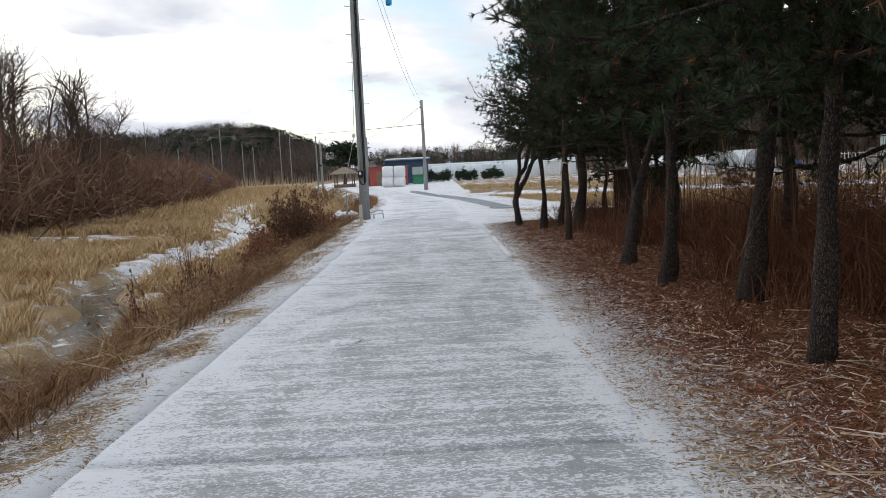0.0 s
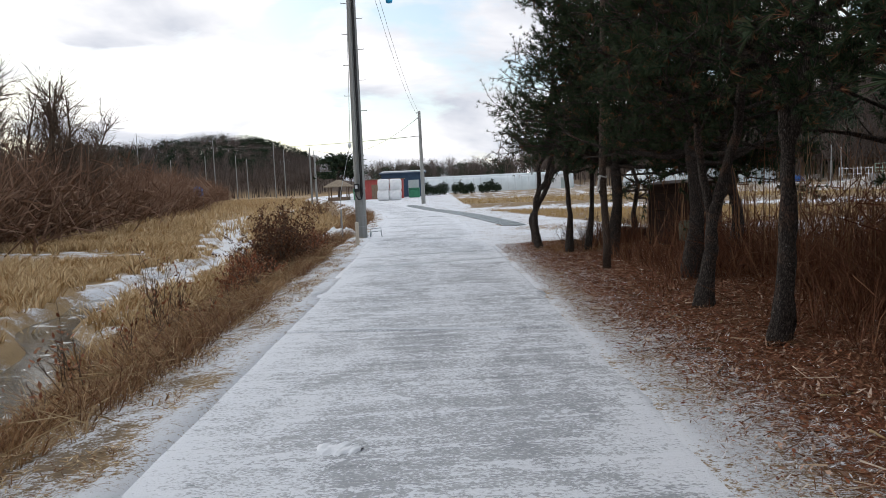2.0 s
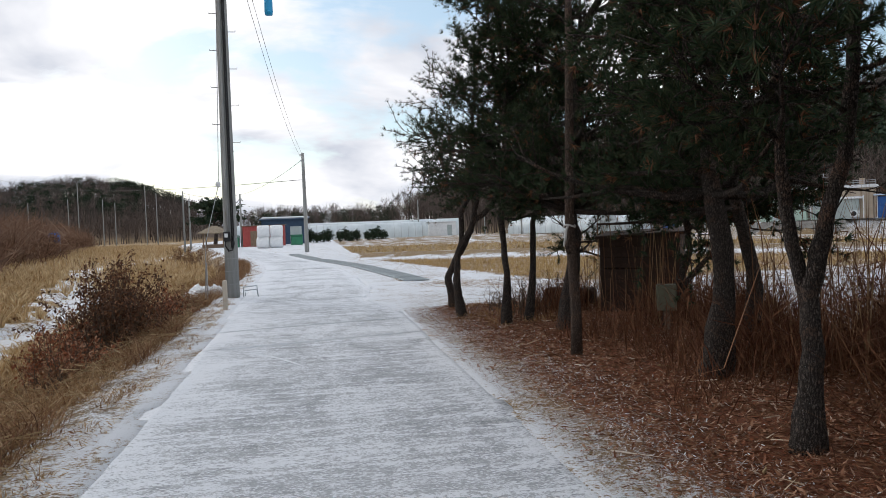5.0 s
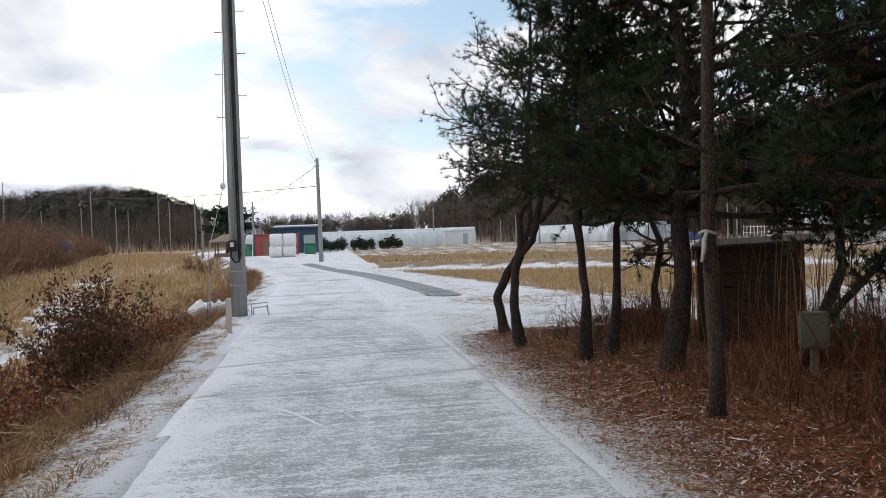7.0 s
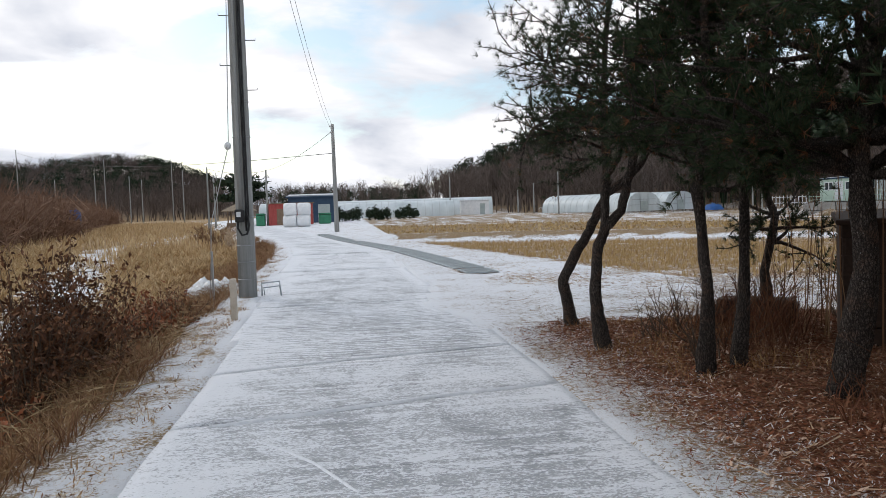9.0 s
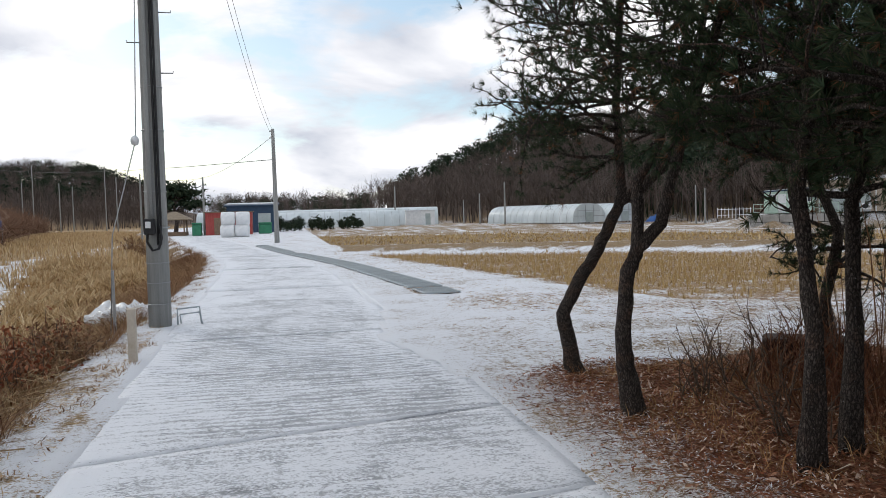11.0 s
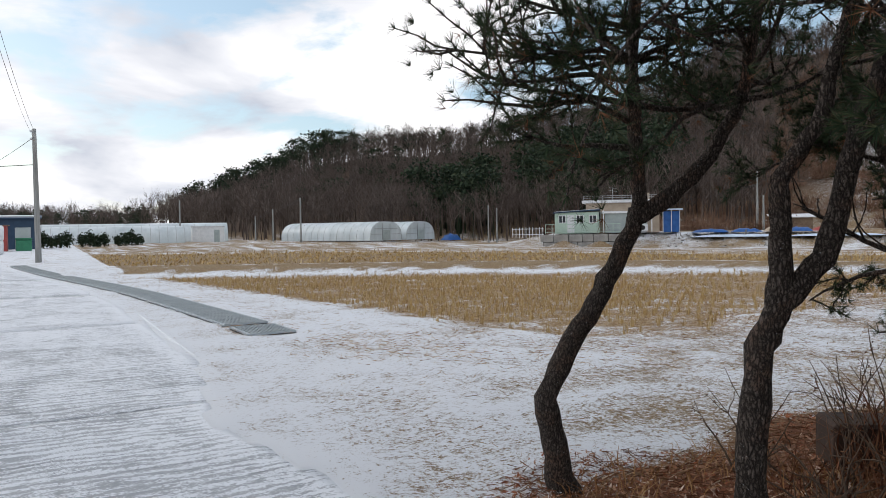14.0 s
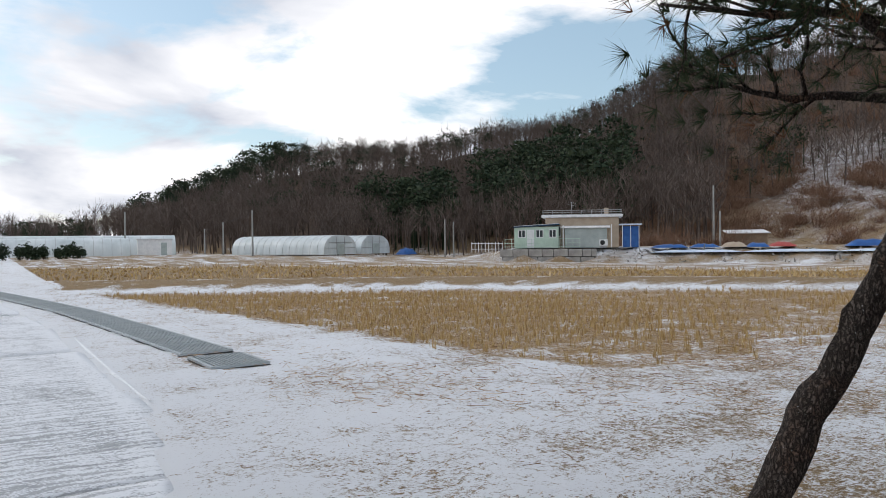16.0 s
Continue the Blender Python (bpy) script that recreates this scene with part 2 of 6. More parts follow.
M_FROSTED = blades_mat("frosted_scraps", (0.22, 0.12, 0.08), (0.50, 0.44, 0.41), (0.74, 0.74, 0.77))
M_SHRIVEL = blades_mat("shrivelled_leaves", (0.055, 0.026, 0.016), (0.12, 0.055, 0.030), (0.23, 0.115, 0.06))
M_RUST = blades_mat("rust_weeds", (0.080, 0.030, 0.017), (0.145, 0.058, 0.030), (0.22, 0.11, 0.058))
M_CANE = blades_mat("dry_canes", (0.20, 0.13, 0.07), (0.34, 0.24, 0.13), (0.42, 0.32, 0.19))
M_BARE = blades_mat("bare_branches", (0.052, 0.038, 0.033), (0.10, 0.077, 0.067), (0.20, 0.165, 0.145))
M_FARPINE = blades_mat("far_pine", (0.016, 0.03, 0.019), (0.03, 0.047, 0.026), (0.048, 0.062, 0.034))
M_POLE = make_pole_mat()
M_FILM, M_GLASS = make_film_mat(), make_glass()
M_STEEL = plain("galvanised_steel", (0.28, 0.29, 0.30), (0.42, 0.43, 0.44), 8, 0.45, 0.8)
M_GRATE = plain("grate_steel", (0.27, 0.31, 0.33), (0.42, 0.46, 0.48), 3, 0.5, 0.2)
M_BLACK = plain("black_plastic", (0.012, 0.012, 0.013), (0.03, 0.03, 0.032), 12, 0.5)
M_PACKED = plain("packed_snow", (0.62, 0.64, 0.68), (0.78, 0.80, 0.83), 14, 0.85, bump=0.6, fine=45)
M_WHITE = plain("white_plastic", (0.62, 0.64, 0.66), (0.78, 0.79, 0.80), 3, 0.45)
M_WRAP = plain("bale_wrap", (0.66, 0.68, 0.70), (0.80, 0.81, 0.82), 4, 0.35, bump=0.5, fine=14)
M_LAMPBLUE = plain("blue_paint", (0.02, 0.28, 0.55), (0.03, 0.36, 0.66), 5, 0.4)
M_RED = plain("red_steel", (0.30, 0.055, 0.05), (0.42, 0.09, 0.08), 2, 0.6)
M_NAVY = plain("navy_sheet", (0.02, 0.045, 0.085), (0.035, 0.07, 0.12), 2, 0.5)
M_GREEN = plain("green_paint", (0.03, 0.16, 0.09), (0.05, 0.23, 0.13), 2, 0.55)
M_CREAM = plain("cream_panel", (0.40, 0.53, 0.45), (0.52, 0.65, 0.56), 1.5, 0.6)
M_PLASTER = plain("tan_plaster", (0.36, 0.29, 0.22), (0.47, 0.39, 0.31), 1.5, 0.85)
M_GREYWALL = plain("grey_sheet", (0.30, 0.35, 0.35), (0.42, 0.47, 0.46), 1.2, 0.6)
M_ROOFSNOW = plain("snow_dusting", (0.55, 0.56, 0.58), (0.78, 0.79, 0.82), 3, 0.9)
M_STONE = plain("wall_stone", (0.22, 0.21, 0.20), (0.40, 0.39, 0.37), 1.6, 0.9, bump=0.6, fine=20)
M_BLUE = plain("blue_tarp", (0.015, 0.07, 0.24), (0.03, 0.12, 0.36), 2, 0.45)
M_PALETARP = plain("pale_tarp", (0.42, 0.52, 0.66), (0.62, 0.70, 0.80), 1.0, 0.5)
M_WOOD = plain("weathered_wood", (0.14, 0.095, 0.065), (0.26, 0.19, 0.135), 5, 0.85)
M_PALEWOOD = plain("pale_post", (0.42, 0.36, 0.29), (0.58, 0.52, 0.44), 6, 0.85)
M_THATCH = plain("thatch", (0.20, 0.16, 0.115), (0.33, 0.27, 0.20), 5, 0.95, bump=0.6)
def make_water():
    n = Nodes("stream_water")
    axes = n.t.nodes.new("ShaderNodeSeparateXYZ")
    n.put(axes.inputs[0], n.pos)
    frozen = n.ramp(n.math("MULTIPLY", axes.outputs["Y"], 1 / 60), 0.27, 0.36)
    ice = n.ramp(n.math("ADD", n.noise(2.2, 6.0, None, 0.7, 0.8), n.math("MULTIPLY", frozen, 0.28)), 0.55, 0.74)
    c = n.mix(ice, (0.07, 0.062, 0.045), n.mix(n.noise(20.0, 4.0), (0.36, 0.38, 0.41), (0.66, 0.68, 0.71)))
    return n.done(c, n.ramp(ice, 0, 1, (0.12, 0.12, 0.12), (0.5, 0.5, 0.5)), height=n.noise(8.0, 3.0), bump=0.15, dist=0.02, spec=0.5)


M_RAG = plain("rag_cloth", (0.40, 0.39, 0.37), (0.56, 0.55, 0.53), 20, 0.9)
# near-black boards: the hutch's shade under the pines is put into this colour
M_CRATE = plain("darkened_board", (0.030, 0.018, 0.013), (0.065, 0.038, 0.026), 3, 0.85, bump=0.5, fine=25)
M_OLIVE = plain("olive_paint", (0.10, 0.10, 0.07), (0.17, 0.165, 0.11), 4, 0.7)
M_WATER = make_water()



# ---- mesh helpers ----
def mesh_of(name, verts, faces, mat, smooth=False):
    me = bpy.data.meshes.new(name)
    me.from_pydata([tuple(v) for v in verts], [], [tuple(f) for f in faces])
    for m in (mat if isinstance(mat, (list, tuple)) else [mat]):
        me.materials.append(m)
    if smooth:
        me.polygons.foreach_set("use_smooth", [True] * len(me.polygons))
    me.update()
    return me


def tris_of(name, corners, mat):
    """One mesh of loose triangles from an array (n, 3, 3)."""
    corners = np.asarray(corners, dtype=np.float32)
    n = len(corners)
    me = bpy.data.meshes.new(name)
    me.vertices.add(n * 3)
    me.vertices.foreach_set("co", corners.reshape(-1))
    me.loops.add(n * 3)
    me.loops.foreach_set("vertex_index", np.arange(n * 3, dtype=np.int32))
    me.polygons.add(n)
    me.polygons.foreach_set("loop_start", np.arange(n, dtype=np.int32) * 3)
    me.polygons.foreach_set("loop_total", np.full(n, 3, dtype=np.int32))
    me.materials.append(mat)
    me.update(calc_edges=True)
    return me


def quads_of(name, corners, mat):
    """One mesh of loose quads from an array (n, 4, 3)."""
    corners = np.asarray(corners, dtype=np.float32)
    n = len(corners)
    me = bpy.data.meshes.new(name)
    me.vertices.add(n * 4)
    me.vertices.foreach_set("co", corners.reshape(-1))
    me.loops.add(n * 4)
    me.loops.foreach_set("vertex_index", np.arange(n * 4, dtype=np.int32))
    me.polygons.add(n)
    me.polygons.foreach_set("loop_start", np.arange(n, dtype=np.int32) * 4)
    me.polygons.foreach_set("loop_total", np.full(n, 4, dtype=np.int32))
    me.materials.append(mat)
    me.update(calc_edges=True)
    return me


def ribbons_of(name, five, mat):
    """Bent blades from an array (n, 5, 3): two feet, two mid points and a tip."""
    five = np.asarray(five, dtype=np.float32)
    n = len(five)
    me = bpy.data.meshes.new(name)
    me.vertices.add(n * 5)
    me.vertices.foreach_set("co", five.reshape(-1))
    pattern = np.array((0, 1, 2, 3, 3, 2, 4), dtype=np.int32)
    me.loops.add(n * 7)
    me.loops.foreach_set("vertex_index", (np.arange(n, dtype=np.int32)[:, None] * 5 + pattern).reshape(-1))
    me.polygons.add(n * 2)
    me.polygons.foreach_set("loop_start", (np.arange(n, dtype=np.int32)[:, None] * 7 + np.array((0, 4), dtype=np.int32)).reshape(-1))
    me.polygons.foreach_set("loop_total", np.tile(np.array((4, 3), dtype=np.int32), n))
    me.materials.append(mat)
    me.update(calc_edges=True)
    return me


def thing(name, at=(0, 0, 0), rz=0.0, label="", category="", group="", kind="", mesh=None):
    ob = new(name, mesh)
    ob.matrix_world = pose(*at, 0, 0, rz)
    return tagged(ob, label, category, group, kind)


def part(name, mesh, parent, label="", at=(0, 0, 0), rot=(0, 0, 0)):
    ob = new(name, mesh)
    ob.parent = parent
    ob.matrix_basis = pose(*at, *rot)
    return tagged(ob, label)


def box(name, size, mat, bevel=0.01, base=True, segs=1):
    """A bevelled block, standing on its origin."""
    bm = bmesh.new()
    bmesh.ops.create_cube(bm, size=1.0)
    for v in bm.verts:
        v.co = Vector((v.co.x * size[0], v.co.y * size[1], (v.co.z + (0.5 if base else 0)) * size[2]))
    if bevel > 0:
        bmesh.ops.bevel(bm, geom=list(bm.edges), offset=bevel, segments=segs, affect="EDGES")
    me = bpy.data.meshes.new(name)
    bm.to_mesh(me)
    bm.free()
    me.materials.append(mat)
    return me


def tube_data(path, radii, sides=6, closed=True, offset=0):
    """Vertices and faces of a tapered tube along a path."""
    P = [Vector(p) for p in path]
    verts, faces = [], []
    ref = Vector((0.31, 0.17, 0.93)).normalized()
    prev = None
    for i, p in enumerate(P):
        d = (P[min(i + 1, len(P) - 1)] - P[max(i - 1, 0)]).normalized()
        if prev is None:
            a = d.cross(ref if abs(d.dot(ref)) < 0.95 else Vector((1, 0, 0))).normalized()
        else:
            a = (prev - d * prev.dot(d)).normalized()
        prev = a
        b = d.cross(a)
        for k in range(sides):
            w = 2 * math.pi * k / sides
            verts.append(p + (a * math.cos(w) + b * math.sin(w)) * radii[i])
    for i in range(len(P) - 1):
        for k in range(sides):
            q = offset + i * sides
            faces.append((q + k, q + (k + 1) % sides, q + sides + (k + 1) % sides, q + sides + k))
    if closed:
        faces.append(tuple(offset + k for k in reversed(range(sides))))
        faces.append(tuple(offset + (len(P) - 1) * sides + k for k in range(sides)))
    return verts, faces


def tube(name, path, radii, mat, sides=8):
    if isinstance(radii, (int, float)):
        radii = [radii] * len(path)
    v, f = tube_data(path, radii, sides)
    return mesh_of(name, v, f, mat, True)


def tubes(name, items, mat, sides=5):
    """Several tubes in one mesh."""
    V, F = [], []
    for path, radii in items:
        v, f = tube_data(path, radii, sides, True, len(V))
        V += v
        F += f
    return mesh_of(name, V, F, mat, True)


def lathe(name, profile, mat, sides=20):
    """A turned body from (radius, height) pairs."""
    V, F = [], []
    for r, z in profile:
        V += [(r * math.cos(2 * math.pi * k / sides), r * math.sin(2 * math.pi * k / sides), z) for k in range(sides)]
    for i in range(len(profile) - 1):
        F += [(i * sides + k, i * sides + (k + 1) % sides, (i + 1) * sides + (k + 1) % sides, (i + 1) * sides + k) for k in range(sides)]
    F.append(tuple(reversed(range(sides))))
    F.append(tuple((len(profile) - 1) * sides + k for k in range(sides)))
    return mesh_of(name, V, F, mat, True)


def sweep(a, b, n):
    """n points from a to b."""
    return [Vector(a).lerp(Vector(b), i / (n - 1)) for i in range(n)]


# ---- the lie of the land ----
LEFT_Y, LEFT_X = [-60, 0, 8, 15, 20, 30, 36, 40, 46, 60, 80, 95, 116, 150], [-1.5, -1.5, -1.5, -1.6, -1.82, -2.05, -2.3, -2.7, -3.7, -6.2, -9.6, -12.2, -16.6, -24]
RIGHT_Y, RIGHT_X = [-60, 0, 10, 17, 18.3, 19.6, 21, 22.5, 31, 36, 40, 44, 52, 60, 80, 95, 116, 150], [1.48, 1.48, 1.42, 1.36, 1.15, 0.85, 1.05, 1.22, 0.9, 0.42, -0.1, -0.75, -1.9, -3.1, -6.5, -9.2, -13.6, -21]


def road_left(y):
    return np.interp(y, LEFT_Y, LEFT_X)


def road_right(y):
    return np.interp(y, RIGHT_Y, RIGHT_X)


def smooth(a, b, v):
    k = np.clip((v - a) / (b - a), 0, 1)
    return k * k * (3 - 2 * k)


def stream_x(y):
    return np.interp(y, [-10, 6, 8, 10.5, 15, 20, 27, 35, 60], [-4.0, -4.35, -4.7, -5.4, -7.4, -7.6, -7.3, -9.5, -16]) + 0.18 * np.sin(y * 1.7)


def field_top(x):
    return np.interp(x, [-5, 1.8, 12, 22, 40], [44, 42, 37, 29.5, 17])


def in_field(x, y):
    """1 inside the near stubble field."""
    side = smooth(0.0, 1.8, x - (1.7 + (42 - y) * 0.178))
    near = smooth(0.0, 2.2, y - (20.6 + 0.22 * np.maximum(0, x - 7.5) + 0.9 * np.maximum(0, 5.9 - x)))
    far = smooth(0.0, 1.2, field_top(x) - y)
    return side * near * far


HILL_AZ = [-180, -90, -60, -30, -23, -16, -12, -9, -6, 0, 4, 5.9, 8.4, 14.8, 17, 23, 34, 40, 48, 60, 80, 110, 180]
HILL_EL = [0.03, 0.03, 0.045, 0.052, 0.05, 0.056, 0.042, 0.024, 0.012, 0.012, 0.005, 0.003, 0.018, 0.064, 0.084, 0.106, 0.12, 0.14, 0.195, 0.23, 0.21, 0.06, 0.03]
HILL_D0 = [250, 250, 260, 270, 280, 290, 300, 300, 300, 300, 260, 200, 175, 160, 158, 150, 135, 122, 110, 100, 100, 150, 250]
HILL_D1 = [400, 400, 410, 410, 420, 430, 430, 430, 450, 450, 400, 320, 290, 275, 270, 265, 260, 260, 255, 250, 250, 320, 400]


def ground_z(x, y):
    x, y = np.asarray(x, dtype=float), np.asarray(y, dtype=float)
    z = np.zeros_like(x)
    # bank, stream and meadow beside the road
    left = road_left(y) - 0.35 - x
    z -= 0.75 * smooth(0.0, 2.3, left)
    bed = np.abs(x - stream_x(y))
    z -= 0.40 * (1 - smooth(0.25, 0.8, bed)) * smooth(1.0, 2.0, left) * (1 - smooth(45, 60, y))
    z += 0.35 * smooth(6, 18, left)
    # fields, stepping down away from the road
    right = x - road_right(y)
    z += 0.06 * smooth(0.3, 1.5, right) * (1 - smooth(16.0, 17.5, y)) * (1 - smooth(4.5, 6.5, x))
    z -= 0.12 * in_field(x, y)
    z -= 0.85 * smooth(14, 60, x) * smooth(20, 50, x + y * 0.5)
    bank = y - field_top(x)
    z += 0.16 * smooth(0, 2.0, bank) * (1 - smooth(5, 8, bank)) * (x > 0)
    # terrace of the house
    s = (x - 45.9) * 0.75 - (y - 80.85) * 0.66
    d = (x - 45.9) * 0.66 + (y - 80.85) * 0.75
    wall = smooth(-0.5, 0.2, s) * (1 - smooth(9.2, 9.8, s))
    rise = smooth(0.35, 0.5, d) * wall + smooth(-1.5, 3.5, d) * smooth(-8, 2, s) * (1 - wall)
    z = z * (1 - rise) + 0.68 * rise
    berm = y - (0.35 * x + 62)
    z += 0.3 * smooth(10, 16, berm) * (1 - smooth(22, 30, berm)) * smooth(8, 20, x) * (1 - smooth(40, 46, x))
    # hills
    az = np.degrees(np.arctan2(x, y - 15))
    dist = np.hypot(x, y - 15)
    d0, d1 = np.interp(az, HILL_AZ, HILL_D0), np.interp(az, HILL_AZ, HILL_D1)
    el = np.interp(az, HILL_AZ, HILL_EL)
    rough = 1 + 0.05 * np.sin(az * 0.45 + dist * 0.02)
    k = np.clip((dist - d0) / (d1 - d0), 0, 1)
    z += el * d1 * rough * (k ** 1.1) * (1 - 0.5 * smooth(1.0, 2.2, dist / d1))
    return z


def spread(lo, hi, step, far, grow=1.16):
    """Grid lines, even between lo and hi and wider and wider out to far."""
    mid = list(np.arange(lo, hi + step * 0.5, step))
    up, s, v = [], step, hi
    while v < far:
        s = min(s * grow, 22.0 if abs(v) < 480 else 150.0)
        v += s
        up.append(v)
    down, s, v = [], step, lo
    while v > -far:
        s = min(s * grow, 22.0 if abs(v) < 480 else 150.0)
        v -= s
        down.append(v)
    return np.array(down[::-1] + mid + up)


def build_ground():
    xs, ys = spread(-9.0, 9.0, 0.14, 2600.0, 1.07), spread(-4.0, 40.0, 0.18, 2600.0, 1.06)
    X, Y = np.meshgrid(xs, ys)
    Z = ground_z(X, Y)
    rel_l, rel_r = road_left(Y) - X, X - road_right(Y)
    lump = np.array([[noise.noise((x * 1.3, y * 1.3, 0.0)) for x in xs] for y in ys])
    fine = np.array([[noise.noise((x * 4.1, y * 4.1, 7.0)) for x in xs] for y in ys])
    lap = np.clip(0.13 + 0.10 * lump, 0.06, 0.2) * (1 - smooth(9.5, 12.5, Y)) + 0.12 * smooth(9.5, 12.5, Y)
    inside = (rel_l < -lap) & (rel_r < -0.12)
    nearby = (np.abs(X) < 60) & (np.abs(Y) < 120)
    Z += np.where(nearby, lump * 0.035 + fine * 0.018, 0) * (smooth(0.0, 1.0, rel_l) + smooth(0.0, 1.0, rel_r))
    rim = (rel_l < 0.12) & (rel_r < 0.12)
    Z = np.where(inside, -0.12, np.where(rim, 0.002 + lump * 0.012 + fine * 0.010, Z))
    lip = (rel_l < 0.12) & (rel_l > -lap) & (Y < 12)
    Z = np.where(lip, 0.020 + fine * 0.014 - 0.022 * smooth(0.0, 1.0, -rel_l / lap), Z)
    grove = smooth(0.15, 0.75, rel_r) * (1 - smooth(16.4, 17.6, Y + lump * 0.8)) * (1 - smooth(5.2, 6.6, X))
    field = in_field(X, Y)
    bank = Y - field_top(X)
    beyond = (X > 2) & (Y > 20)
    az, dist = np.degrees(np.arctan2(X, Y - 15)), np.hypot(X, Y - 15)
    hill = smooth(0.0, 25.0, dist - np.interp(az, HILL_AZ, HILL_D0))
    snow = np.full_like(X, 0.30)
    straw = np.full_like(X, 0.9)
    # left verge and meadow
    lft = rel_l > 0
    ragged = lump * 0.55 + fine * 0.45
    shoulder = 0.525 + 0.50 * ragged - 0.30 * smooth(0.45, 1.05, rel_l + ragged * 1.3)
    bank_l = 0.26 + 0.30 * ragged
    mead = 0.17 + 0.26 * smooth(0.15, 0.55, lump) + 0.10 * fine
    snow = np.where(lft, shoulder * (1 - smooth(0.7, 1.6, rel_l)) + bank_l * smooth(0.7, 1.6, rel_l) * (1 - smooth(2.0, 4.0, rel_l)) + mead * smooth(2.0, 4.0, rel_l), snow)
    snow = np.where(lft & (np.abs(X - stream_x(Y)) < 1.5) & (rel_l > 1.2), 0.34 + lump * 0.3 + fine * 0.15, snow)
    snow = np.where(lft & (np.abs(X - stream_x(Y)) < 1.25 + lump) & (rel_l > 1.2) & (Y > 18), 0.52 + lump * 0.2 + fine * 0.15, snow)
    snow = np.where(lft & (np.hypot((X + 13.5) / 3.0, (Y - 28) / 2.2) < 1 + lump), 0.46 + lump * 0.2, snow)
    snow = np.where(lft & (Y > 19) & (rel_l < 0.9 + lump), 0.56, snow)
    # right: apron and fields
    rgt = rel_r > 0
    apron = rgt & (Y > 16)
    snow = np.where(apron, 0.60 - 0.08 * smooth(2.5, 8, X) * (Y < 24) + 0.09 * lump + 0.06 * fine, snow)
    mat_k = apron * (1 - smooth(18.6, 21.0, Y + lump)) * smooth(1.5, 2.8, X + lump) * (1 - smooth(5.5, 9.0, X))
    snow = snow - 0.075 * mat_k
    snow = snow * (1 - field) + (0.35 + lump * 0.16 + fine * 0.08 + 0.10 * (1 - smooth(0, 5, Y - 20.9 - 0.22 * np.maximum(0, X - 7.5)))) * field
    band = smooth(0.2, 1.4, bank) * (1 - smooth(7, 9, bank)) * beyond
    snow = snow * (1 - band) + (0.25 + 0.12 * np.sin(bank * 1.6 + lump * 3) + 0.34 * lump + 0.2 * fine) * band
    strip = smooth(7, 9, bank) * (1 - smooth(26, 30, bank + lump)) * beyond
    snow = snow * (1 - strip) + 0.20 * strip
    rest = smooth(26, 30, bank + lump) * beyond
    snow = snow * (1 - rest) + (0.41 + lump * 0.28 + fine * 0.12) * rest
    snow = np.where(rim, 0.55 + 0.12 * smooth(15.5, 18, Y) + lump * (0.25 - 0.15 * smooth(15.5, 18, Y)) + fine * 0.1, snow)
    snow = np.where(lip & (rel_l < 0.05), 0.60 + 0.15 * fine, snow)
    # litter under the pines
    snow = snow * (1 - grove) + (0.50 - 0.36 * smooth(0.25, 1.5, rel_r) + lump * 0.10 + fine * 0.07) * grove
    snow = np.where(rgt & (Y < 16.5) & (rel_r < 0.5), np.maximum(snow, 0.54 - 0.24 * rel_r + 0.10 * lump), snow)
    snow = np.where(rgt & (Y < 17) & (X > 6.0), 0.5, snow)
    snow = snow * (1 - hill) + (0.12 + 0.30 * smooth(49, 56, az) * (1 - smooth(150, 190, dist))) * hill
    litter = grove
    straw = np.where(lft & (rel_l > 0.3) & (rel_l < 2.6), 0.45 + lump * 0.5, straw)
    straw = np.where(apron, 0.55, straw) * (1 - field) + 0.95 * field
    me = bpy.data.meshes.new("ground")
    nx, ny = len(xs), len(ys)
    idx = np.arange(nx * ny).reshape(ny, nx)
    F = np.stack([idx[:-1, :-1], idx[:-1, 1:], idx[1:, 1:], idx[1:, :-1]], axis=-1).reshape(-1, 4)
    me.vertices.add(nx * ny)
    me.vertices.foreach_set("co", np.stack([X, Y, Z], axis=-1).reshape(-1).astype(np.float32))
    me.loops.add(len(F) * 4)
    me.loops.foreach_set("vertex_index", F.reshape(-1).astype(np.int32))
    me.polygons.add(len(F))
    me.polygons.foreach_set("loop_start", np.arange(len(F), dtype=np.int32) * 4)
    me.polygons.foreach_set("loop_total", np.full(len(F), 4, dtype=np.int32))
    me.polygons.foreach_set("use_smooth", np.ones(len(F), dtype=bool))
    me.update(calc_edges=True)
    for name, arr in (("snow", snow), ("litter", litter), ("straw", straw), ("woods", hill)):
        me.attributes.new(name, "FLOAT", "POINT").data.foreach_set("value", np.clip(arr, 0, 1).reshape(-1).astype(np.float32))
    me.materials.append(M_GROUND)
    thing("ground", label="winter farmland with dry grass, straw and thin snow", category="ground", kind="structure", mesh=me)


build_ground()


